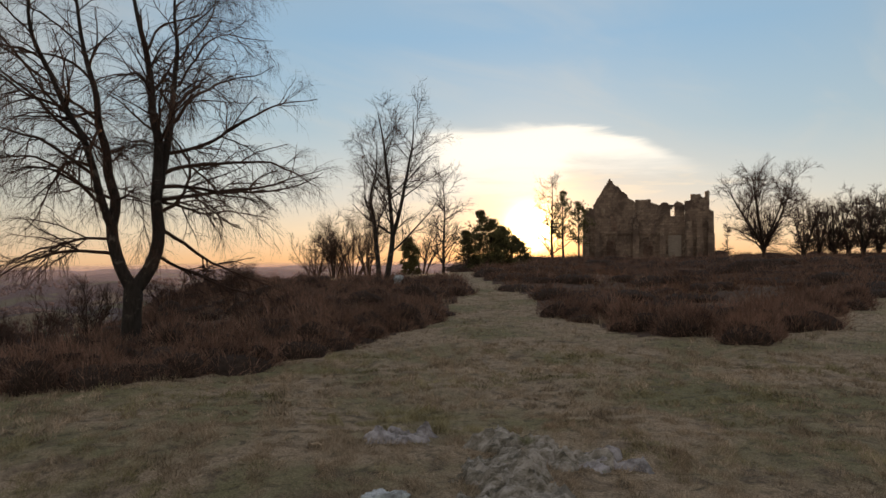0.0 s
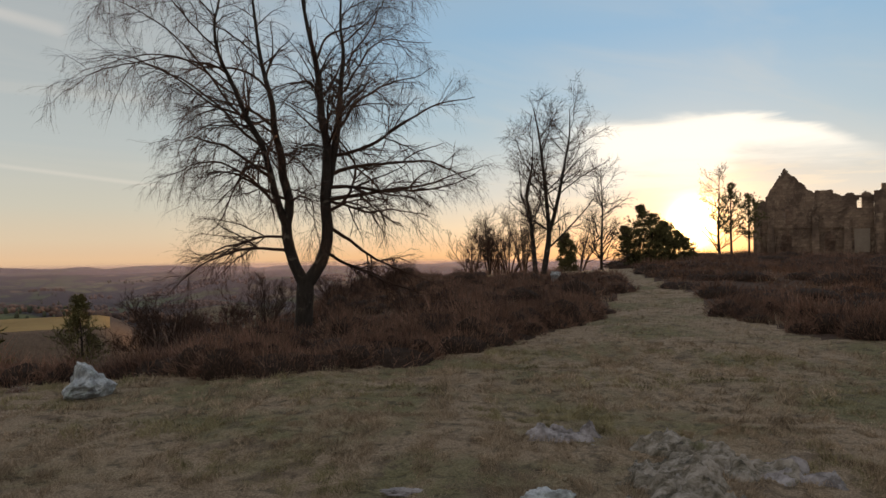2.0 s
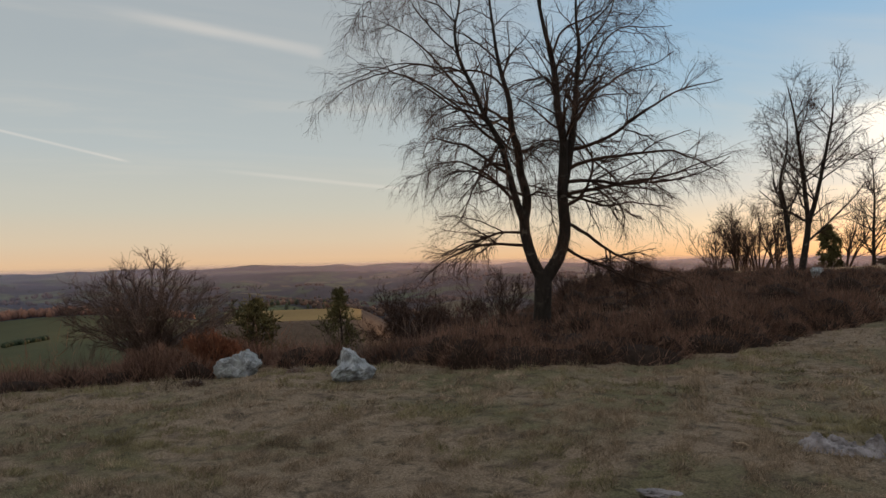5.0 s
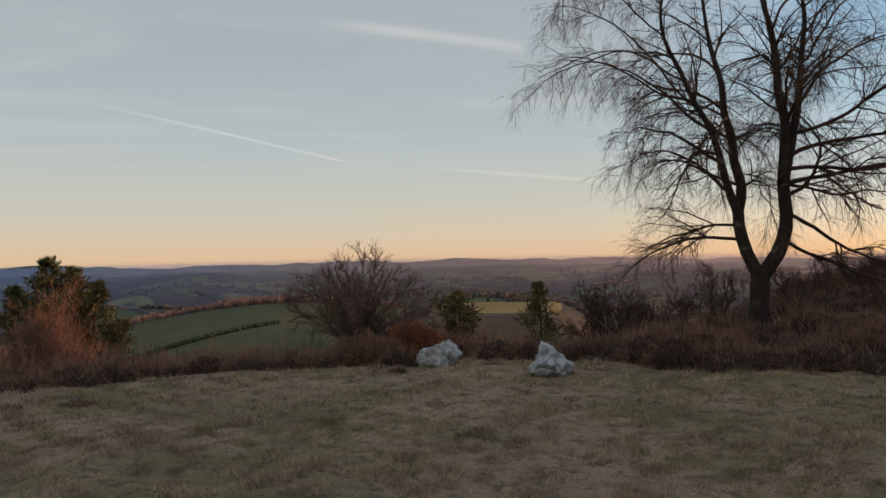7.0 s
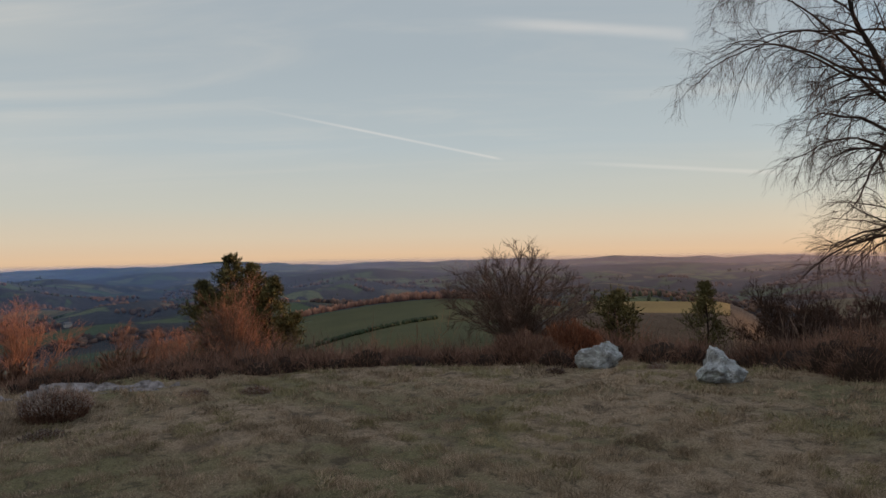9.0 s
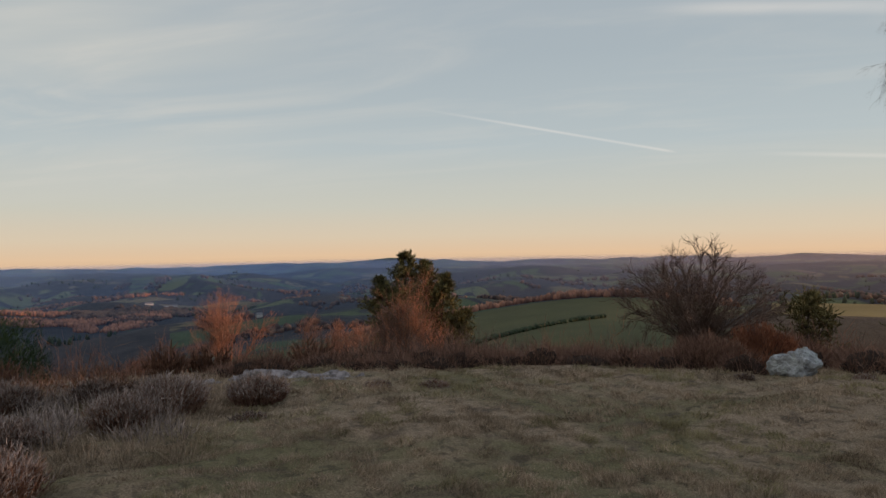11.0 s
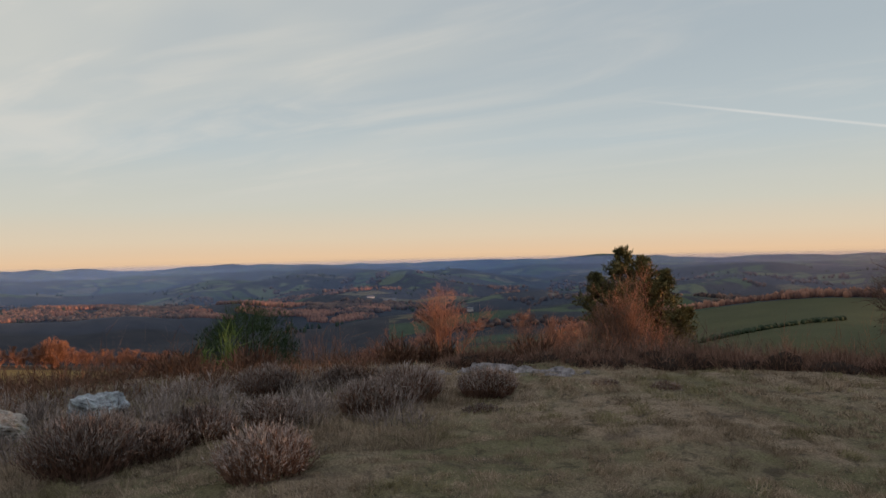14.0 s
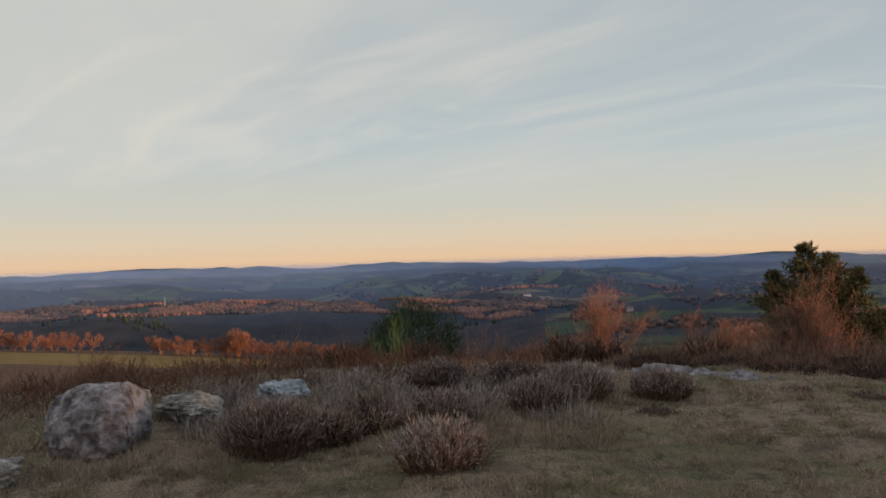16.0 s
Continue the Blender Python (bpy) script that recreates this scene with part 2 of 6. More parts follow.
def make_bark(name, dark, light, pale=None):
    mat, g, bsdf = material(name, 0.9, spec=0.2)
    co = g.add("ShaderNodeTexCoord").outputs["Object"]
    m = g.add("ShaderNodeMapping")
    m.inputs["Scale"].default_value = (9, 9, 2.2)
    g.link(co, m.inputs[0])
    n = g.noise(m.outputs[0], 2.2, 8, 0.72, 0.5)
    c = g.ramp(n, [(0.3, dark), (0.72, light)])
    if pale:
        spots = g.span(g.noise(co, 3.4, 6, 0.7, 0.5), 0.55, 0.68)
        c = g.mix(spots, c, pale)
    g.link(c, bsdf.inputs["Base Color"])
    bump(g, bsdf, n, 0.9, 0.03)
    return mat


def make_rock(name, dark, mid, light, lichen, streak=1.3, size=5.0):
    mat, g, bsdf = material(name, 0.88, spec=0.3)
    p = place(g)
    m = g.add("ShaderNodeMapping")
    m.inputs["Rotation"].default_value = (0.3, 0.2, 0.55)
    m.inputs["Scale"].default_value = (1, streak, 1)
    g.link(p, m.inputs[0])
    n = g.noise(m.outputs[0], size, 9, 0.70, 0.3)
    # Low grain gets the dark tone, crevice shade put into the colour.
    c = g.ramp(n, [(0.34, dark), (0.46, mid), (0.62, light)])
    c = g.mix(g.span(g.noise(p, 7, 8, 0.75, 0.15), 0.50, 0.62, 0.0, 0.55), c, lichen)
    c = g.mix(g.span(g.noise(p, 26, 6, 0.7), 0.40, 0.30, 0.0, 0.7), c, dark)
    c = g.mix(g.span(g.noise(p, 4, 4, 0.6), 0.60, 0.72, 0.0, 0.8), c, (0.09, 0.09, 0.038))
    # rain-dark runs down the steep faces
    run_ = g.add("ShaderNodeMapping")
    run_.inputs["Scale"].default_value = (7, 7, 0.9)
    g.link(p, run_.inputs[0])
    c = g.mix(g.span(g.noise(run_.outputs[0], 1.0, 5, 0.6, 0.2), 0.54, 0.66, 0.0, 0.55), c, dark)
    g.link(c, bsdf.inputs["Base Color"])
    bump(g, bsdf, g.math("ADD", n, g.math("MULTIPLY", g.noise(p, 45, 6, 0.7), 0.35)), 0.8, 0.035)
    return mat


def make_masonry():
    mat, g, bsdf = material("ruin_masonry", 0.92, spec=0.2)
    p = g.add("ShaderNodeTexCoord").outputs["Object"]
    flip = g.add("ShaderNodeMapping")
    flip.inputs["Rotation"].default_value = (radians(90), 0, 0)
    g.link(p, flip.inputs[0])
    brick = g.add("ShaderNodeTexBrick")
    for key, v in (("Scale", 1.0), ("Brick Width", 0.55), ("Row Height", 0.28), ("Mortar Size", 0.025), ("Bias", 0.0)):
        brick.inputs[key].default_value = v
    brick.inputs["Color1"].default_value = (0.175, 0.119, 0.090, 1)
    brick.inputs["Color2"].default_value = (0.28, 0.196, 0.146, 1)
    brick.inputs["Mortar"].default_value = (0.17, 0.126, 0.095, 1)
    g.link(flip.outputs[0], brick.inputs["Vector"])
    big = g.noise(p, 0.45, 5, 0.65, 0.5)
    c = g.mix(g.span(big, 0.42, 0.62), brick.outputs["Color"], (0.105, 0.072, 0.056))
    c = g.mix(g.span(g.noise(p, 0.8, 4, 0.6, 0.3), 0.58, 0.68), c, (0.27, 0.20, 0.15))
    g.link(c, bsdf.inputs["Base Color"])
    bump(g, bsdf, g.math("ADD", brick.outputs["Fac"], g.noise(p, 6, 6, 0.7)), 0.7, 0.06)
    return mat


TURF, HEATH_SOIL, FARMLAND = make_turf(), make_heath_soil(), make_farmland()
PASTURE = make_pasture("green_pasture", (0.042, 0.043, 0.019), (0.066, 0.065, 0.029))
STUBBLE = make_pasture("straw_field", (0.125, 0.086, 0.034), (0.200, 0.138, 0.054))
# Wooded dale floor, its shade put into a near-black blue-grey.
SHADED_DALE = make_pasture("shaded_dale_wood", (0.011, 0.012, 0.015), (0.034, 0.031, 0.033))
BIRCH_BARK = make_bark("birch_bark", (0.012, 0.009, 0.008), (0.048, 0.038, 0.032), (0.13, 0.105, 0.088))
DARK_BARK = make_bark("dark_bark", (0.016, 0.011, 0.009), (0.062, 0.044, 0.034))
TWIG = make_stem("birch_twigs", (0.018, 0.011, 0.009), (0.085, 0.048, 0.034))
GREY_TWIG = make_stem("grey_twigs", (0.055, 0.036, 0.030), (0.210, 0.140, 0.110))
RUSSET_TWIG = make_stem("russet_twigs", (0.150, 0.068, 0.044), (0.380, 0.185, 0.118))
NEEDLE = make_stem("pine_needles", (0.038, 0.038, 0.017), (0.180, 0.155, 0.066))
DULL_LEAF = make_stem("ivy_leaves", (0.055, 0.050, 0.020), (0.185, 0.150, 0.064))
BROOM_GREEN = make_stem("broom_stems", (0.014, 0.028, 0.010), (0.055, 0.080, 0.024))
BROOM_LIGHT = make_stem("young_broom_stems", (0.10, 0.14, 0.035), (0.22, 0.26, 0.075))
HEATHER = make_stem("heather", (0.054, 0.030, 0.023), (0.265, 0.152, 0.110))
# Heath soil at half tone: shade inside the cushions, put into the colour.
HEATH_CORE = make_heath_soil("heather_inner_shade", 0.5)
HEATHER_GREY = make_stem("grey_heather", (0.068, 0.051, 0.044), (0.45, 0.358, 0.315))
HEATH_RED = make_stem("russet_heath", (0.085, 0.036, 0.024), (0.250, 0.105, 0.058))
BRACKEN = make_stem("bracken", (0.055, 0.029, 0.020), (0.205, 0.104, 0.064))
STRAW = make_stem("dry_grass", (0.108, 0.079, 0.052), (0.470, 0.352, 0.250))
# Brighter, redder twin of WOODS: low sunlight put into the crown colour.
SUNLIT_WOODS = make_stem("sunlit_wood_crowns", (0.085, 0.042, 0.030), (0.300, 0.140, 0.084), 0.02)
GREEN_GRASS = make_stem("green_grass", (0.092, 0.078, 0.040), (0.345, 0.285, 0.160))
WOODS = make_stem("far_wood_crowns", (0.026, 0.020, 0.019), (0.150, 0.088, 0.058), 0.02)
SPRUCE = make_stem("far_spruce", (0.014, 0.022, 0.014), (0.040, 0.052, 0.026), 0.02)
ROCK = make_rock("grey_rock", (0.040, 0.033, 0.032), (0.150, 0.128, 0.126), (0.29, 0.258, 0.26), (0.33, 0.305, 0.31))
STRATA = make_rock("mossy_bedrock", (0.030, 0.025, 0.017), (0.105, 0.086, 0.062), (0.27, 0.232, 0.20), (0.33, 0.290, 0.26), 2.2, 7.0)
PALE_ROCK = make_rock("pale_rock", (0.080, 0.078, 0.080), (0.215, 0.222, 0.232), (0.38, 0.39, 0.405), (0.35, 0.385, 0.37))
BROWN_ROCK = make_rock("brown_rock", (0.050, 0.042, 0.038), (0.15, 0.125, 0.105), (0.30, 0.26, 0.22), (0.44, 0.44, 0.41))
MASONRY = make_masonry()
PLASTER = make_pasture("old_plaster", (0.22, 0.17, 0.14), (0.32, 0.26, 0.21))
LIMEWASH = make_pasture("limewashed_wall", (0.34, 0.32, 0.30), (0.46, 0.44, 0.41))
SLATE = make_pasture("slate_roof", (0.10, 0.10, 0.11), (0.17, 0.16, 0.16))


# ---- mesh helpers ----
def mesh_from(name, verts, faces, mat, smooth=False):
    """verts (n, 3); faces: arrays of (k, 3) or (k, 4)."""
    me = bpy.data.meshes.new(name)
    faces = [np.asarray(f, dtype=np.int32) for f in faces if len(f)]
    sizes = np.concatenate([np.full(len(f), f.shape[1], dtype=np.int32) for f in faces])
    loops = np.concatenate([f.ravel() for f in faces])
    me.vertices.add(len(verts))
    me.vertices.foreach_set("co", np.asarray(verts, dtype=np.float32).ravel())
    me.loops.add(len(loops))
    me.loops.foreach_set("vertex_index", loops)
    me.polygons.add(len(sizes))
    me.polygons.foreach_set("loop_start", np.concatenate([[0], np.cumsum(sizes)[:-1]]).astype(np.int32))
    me.update(calc_edges=True)
    me.validate()
    if smooth:
        me.polygons.foreach_set("use_smooth", np.ones(len(sizes), dtype=bool))
    for one in (mat if isinstance(mat, (list, tuple)) else [mat]):
        me.materials.append(one)
    return me


def child(name, me, parent, label=""):
    ob = new(name, me)
    ob.parent = parent
    return tagged(ob, label)


def part(name, bm, mat, parent, label=""):
    me = bpy.data.meshes.new(name)
    bm.to_mesh(me)
    bm.free()
    me.materials.append(mat)
    return child(name, me, parent, label)


def unit(v):
    return v / np.maximum(np.linalg.norm(v, axis=-1, keepdims=True), 1e-9)


def tubes(batches, flat_tip=False):
    """Tapered tubes along polylines. batches: (P (m, n, 3), R (m, n), sides)."""
    verts, faces, base = [], [], 0
    for P, R, k in batches:
        m, n = R.shape
        tangent = unit(np.gradient(P, axis=1))
        whole = unit(P[:, -1:] - P[:, :1])
        ref = np.where(np.abs(whole[..., 2:3]) > 0.6, np.array([1.0, 0.13, 0.0]), np.array([0.05, 0.0, 1.0]))
        u = unit(np.cross(tangent, ref))
        v = np.cross(tangent, u)
        a = np.arange(k) * 2 * np.pi / k
        ring = P[:, :, None] + R[:, :, None, None] * (u[:, :, None] * np.cos(a)[:, None] + v[:, :, None] * np.sin(a)[:, None])
        verts.append(ring.reshape(-1, 3))
        i = np.arange(m * n * k).reshape(m, n, k) + base
        j = np.roll(i, -1, axis=2)
        faces.append(np.stack([i[:, :-1], j[:, :-1], j[:, 1:], i[:, 1:]], -1).reshape(-1, 4))
        base += m * n * k
    return np.concatenate(verts), faces


def glide(points, n):
    """A smooth polyline of n points through a few control points."""
    c = np.asarray(points, float)
    s = np.linspace(0, len(c) - 1, n)
    i = np.clip(s.astype(int), 0, len(c) - 2)
    f = (s - i)[:, None]
    p = np.concatenate([2 * c[:1] - c[1:2], c, 2 * c[-1:] - c[-2:-1]])
    a, b, d, e = p[i], p[i + 1], p[i + 2], p[i + 3]
    return 0.5 * (2 * b + (d - a) * f + (2 * a - 5 * b + 4 * d - e) * f ** 2 + (3 * b - a - 3 * d + e) * f ** 3)


def run(rng, start, way, length, n, pull, wander):
    """Polylines that set out along way and are bent by pull (up or down) and chance."""
    m = len(start)
    step = (np.asarray(length) / (n - 1))[:, None]
    P = np.zeros((m, n, 3))
    P[:, 0] = start
    for i in range(1, n):
        way = unit(way + rng.normal(0, wander, (m, 3)) + np.array([0, 0, 1.0]) * pull)
        P[:, i] = P[:, i - 1] + way * step
    return P


def spawn(rng, P, R, count, t0, t1, angle, length, n, pull, wander, ratio=0.6, least=0.003, bias=0.0):
    """count shoots on each polyline, between its fractions t0 and t1."""
    m, k = R.shape
    own = np.repeat(np.arange(m), count)
    t = rng.uniform(t0, t1, m * count)
    s = t * (k - 1)
    i = np.clip(s.astype(int), 0, k - 2)
    f = (s - i)[:, None]
    at = P[own, i] * (1 - f) + P[own, i + 1] * f
    tangent = unit(P[own, i + 1] - P[own, i])
    side = unit(np.cross(tangent, rng.normal(0, 1, (m * count, 3)) + 1e-3))
    side = unit(side + np.array([0, 0, bias]))
    a = np.radians(rng.normal(angle, 10, m * count))[:, None]
    way = tangent * np.cos(a) + side * np.sin(a)
    whole = np.linalg.norm(np.diff(P, axis=1), axis=2).sum(1)[own]
    span = length * rng.uniform(0.55, 1.25, m * count) * (1.15 - 0.6 * t)
    span = np.minimum(span, whole * 0.9)
    thick = np.maximum((R[own, i] * (1 - f[:, 0]) + R[own, i + 1] * f[:, 0]) * ratio, least)
    thick = np.minimum(thick, np.maximum(span * 0.022, least))
    Q = run(rng, at, way, span, n, pull, wander)
    return Q, thick[:, None] * np.linspace(1, 0.35, n)[None]


def blades(rng, base, height, lean, width, bend=0.5):
    """Bent blades, each with three faces. base (n, 3), height and width (n,)."""
    n = len(base)
    az = rng.uniform(0, 2 * np.pi, n)
    out = np.stack([np.cos(az), np.sin(az), 0 * az], 1)
    tilt = lean if isinstance(lean, np.ndarray) else np.abs(rng.normal(0, lean, n))
    rise = np.stack([out[:, 0] * np.sin(tilt), out[:, 1] * np.sin(tilt), np.cos(tilt)], 1)
    return blades_along(rng, base, rise, height, width, out, bend)


def blades_along(rng, base, rise, height, width, out, bend=0.3):
    n = len(base)
    flat = unit(np.cross(rise, rng.normal(0, 1, (n, 3))))
    h, w = np.asarray(height)[:, None], np.asarray(width)[:, None]
    mid = base + rise * h * 0.55
    tip = base + rise * h + out * h * bend * 0.35
    v = np.stack([base - flat * w * 0.5, base + flat * w * 0.5, mid + flat * w * 0.42, mid - flat * w * 0.42, tip], 1).reshape(-1, 3)
    i = np.arange(n)[:, None] * 5
    return v, [i + np.array([0, 1, 2, 3]), i + np.array([3, 2, 4])]


def spikes_along(rng, base, rise, height, width):
    """The cheapest blades: one face each."""
    n = len(base)
    flat = unit(np.cross(rise, rng.normal(0, 1, (n, 3)))) * np.asarray(width)[:, None] * 0.5
    v = np.stack([base - flat, base + flat, base + rise * np.asarray(height)[:, None]], 1).reshape(-1, 3)
    return v, [np.arange(3 * n).reshape(n, 3)]


def joined(pieces):
    verts, faces, base = [], [], 0
    for v, fs in pieces:
        verts.append(v)
        faces += [np.asarray(f) + base for f in fs]
        base += len(v)
    return np.concatenate(verts), faces


# ---- the lie of the land ----
def smooth(x, a, b):
    t = np.clip((np.asarray(x, float) - a) / (b - a), 0, 1)
    return t * t * (3 - 2 * t)


def wave(x, y, size, seed, octaves=4):
    """Rolling noise from sines, about -1 to 1."""
    rng = np.random.default_rng(seed)
    z = 0.0
    for o in range(octaves):
        for _ in range(4):
            a, ph = rng.uniform(0, 2 * np.pi, 2)
            f = 2 * np.pi / size * 1.9 ** o * rng.uniform(0.8, 1.25)
            z = z + np.sin((x * np.cos(a) + y * np.sin(a)) * f + ph) * 0.55 ** o
    return z * 0.36


STEEP_R = (0, 9.5, 12, 18, 30, 60, 120, 250, 450, 800, 1200, 1800, 2500, 3200, 4000, 4800)
STEEP_Z = (0, 0, -0.3, -1.5, -4.6, -12, -25, -47, -70, -98, -118, -138, -140, -122, -98, -84)
CREST_R = (0, 60, 110, 160, 300, 600, 1200, 1800, 2500, 3200, 4000, 4800)
CREST_Z = (0, 0.1, 0.3, -1.5, -22, -65, -110, -130, -132, -115, -95, -84)


def land(x, y):
    """Height of the ground."""
    x, y = np.asarray(x, float), np.asarray(y, float)
    r = np.hypot(x, y)
    az = np.degrees(np.arctan2(-x, y))
    w = smooth(az, 12, 36) * (1 - 0.8 * smooth(az, 150, 178))
    w = w * smooth(r, 5, 12) + 0
    open_side = smooth(az, -6, 3)
    crest = (1 - open_side) * np.interp(r, CREST_R, CREST_Z) + open_side * np.interp(r, (0, 42, 60, 100, 160, 300, 600, 1200, 1800, 2500, 3200, 4000, 4800), (0, 0, -2, -10, -21, -42, -72, -110, -130, -132, -115, -95, -84))
    z = w * np.interp(r, STEEP_R, STEEP_Z) + (1 - w) * crest
    # a spur with a pasture on its back
    spur = np.exp(-((az - 56) / 17) ** 2) * smooth(r, 170, 330) * (1 - smooth(r, 640, 800))
    z = z * (1 - spur) + spur * np.interp(r, (150, 300, 640, 800), (-31, -38, -49, -66))
    # shelves with straw-coloured fields
    shelf = smooth(az, 94, 106) * (1 - smooth(az, 132, 142)) * smooth(r, 170, 235) * (1 - smooth(r, 318, 400))
    z = z * (1 - shelf) + shelf * (-36.5 - 0.62 * (121 - np.clip(az, 98, 130)))
    shelf = smooth(az, 27, 35) * (1 - smooth(az, 44, 50)) * smooth(r, 240, 330) * (1 - smooth(r, 425, 520))
    z = z * (1 - shelf) + shelf * (-29.5 - 0.02 * (r - 330))
    far = smooth(r, 420, 1300)
    z = z + far * (32 * wave(x, y, 1700, 5, 2) + 14 * wave(x, y, 560, 6, 3)) * (1 - 0.75 * smooth(r, 2700, 4300))
    z = z + far * 15 * np.sin(r / 175 + 2.6 * wave(x, y, 1500, 14, 2)) * (1 - smooth(r, 2600, 3600))
    crest = np.interp(az, (84, 95, 115, 130), (-128, -114, -95, -93)) + 5 * wave(x, y, 300, 15, 2)
    ridge = np.exp(-((r - 1480) / 190) ** 2) * smooth(az, 82, 94)
    z = z * (1 - ridge) + ridge * crest
    dale = np.exp(-((r - 850) / 260) ** 2) * smooth(az, 80, 95)
    z = z - 26 * dale
    z = z + (10.0 * wave(az * 14, r * 0.2, 110, 9, 4) + 20 * smooth(az, 113, 129) - 6) * smooth(r, 3500, 4600)
    z = z + (0.035 * wave(x, y, 3.5, 2, 3) + 0.014 * wave(x, y, 0.9, 4, 2)) * (1 - smooth(r, 20, 60)) + 0.25 * wave(x, y, 30, 3, 2) * smooth(r, 12, 40) * (1 - smooth(r, 150, 400))
    return z


def inside(x, y, corners):
    """Which points lie in a polygon."""
    hit = np.zeros(np.shape(x), bool)
    for (x1, y1), (x2, y2) in zip(corners, corners[1:] + corners[:1]):
        cross = (y1 > y) != (y2 > y)
        hit ^= cross & (x < (x2 - x1) * (y - y1) / ((y2 - y1) or 1e-9) + x1)
    return hit


LEFT_HEATH = [(-5.5, 9.3), (-4.4, 8.5), (-3.0, 9.3), (-1.2, 11.8), (0.9, 16.9), (2.2, 27), (2.5, 34), (-14, 46), (-17, 30), (-9.5, 16.5)]
RIGHT_HEATH = [(4.3, 23), (3.6, 18.5), (4.3, 12.6), (5.8, 11.9), (8.8, 14.6), (12.6, 19.4), (40, 40), (70, 62), (62, 90), (18, 92), (4.5, 60), (3.8, 34)]


def ground():
    az = np.radians(np.concatenate([np.arange(-180, -45, 6.0), np.arange(-45, 140, 0.7), np.arange(140, 180, 6.0)]))
    r = np.concatenate([np.linspace(0.3, 14, 64), 14 * np.geomspace(1, 4800 / 14, 190)[1:]])
    A, Rr = np.meshgrid(az, r)
    X, Y = -np.sin(A) * Rr, np.cos(A) * Rr
    Z = land(X, Y)
    v = np.concatenate([np.stack([X, Y, Z], -1).reshape(-1, 3), [[0, 0, float(land(0.0, 0.01))]]])
    n, m = len(r), len(az)
    i = np.arange(n * m).reshape(n, m)
    j = np.roll(i, -1, axis=1)
    quads = np.stack([i[:-1], j[:-1], j[1:], i[1:]], -1).reshape(-1, 4)[:, ::-1]
    fan = np.stack([np.full(m, n * m), i[0], j[0]], -1)
    me = mesh_from("ground", v, [quads, fan], [TURF, HEATH_SOIL, FARMLAND, PASTURE, STUBBLE, SHADED_DALE], True)
    c = v[quads].mean(1)
    cr, ca = np.hypot(c[:, 0], c[:, 1]), np.degrees(np.arctan2(-c[:, 0], c[:, 1]))
    slot = np.zeros(len(quads), int)
    slot[inside(c[:, 0], c[:, 1], LEFT_HEATH) | inside(c[:, 0], c[:, 1], RIGHT_HEATH)] = 1
    slot[(ca > 25) & (cr > 11.2)] = 1
    slot[(cr > 100)] = 2
    slot[(ca > 25) & (cr > 45)] = 2
    wob = 3 * np.sin(cr * 0.02) + 2 * np.sin(cr * 0.051)
    slot[(cr > 290) & (cr < 630) & (ca > 47 + wob) & (ca < 71 + wob)] = 3
    slot[(cr > 335) & (cr < 428) & (ca > 34) & (ca < 44.5)] = 4
    # the dale below the ridge gets the wood painted as shaded
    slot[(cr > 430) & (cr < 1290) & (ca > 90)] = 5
    slot[(cr > 272) & (cr < 312) & (ca > 100) & (ca < 136)] = 4
    me.polygons.foreach_set("material_index", np.concatenate([slot, np.zeros(m, int)]).astype(np.int32))
    return tagged(new("ground", me), "short dry winter grass on a hilltop above a wooded valley", "ground", kind="structure")


ground()


# ---- trees ----
def put(ob, x, y, turn=0.0, sink=0.05, scale=1.0):
    ob.matrix_world = pose(x, y, float(land(x, y)) - sink, 0, 0, turn) @ Matrix.Scale(scale, 4)
    return ob


def polar(az, r):
    return -math.sin(radians(az)) * r, math.cos(radians(az)) * r


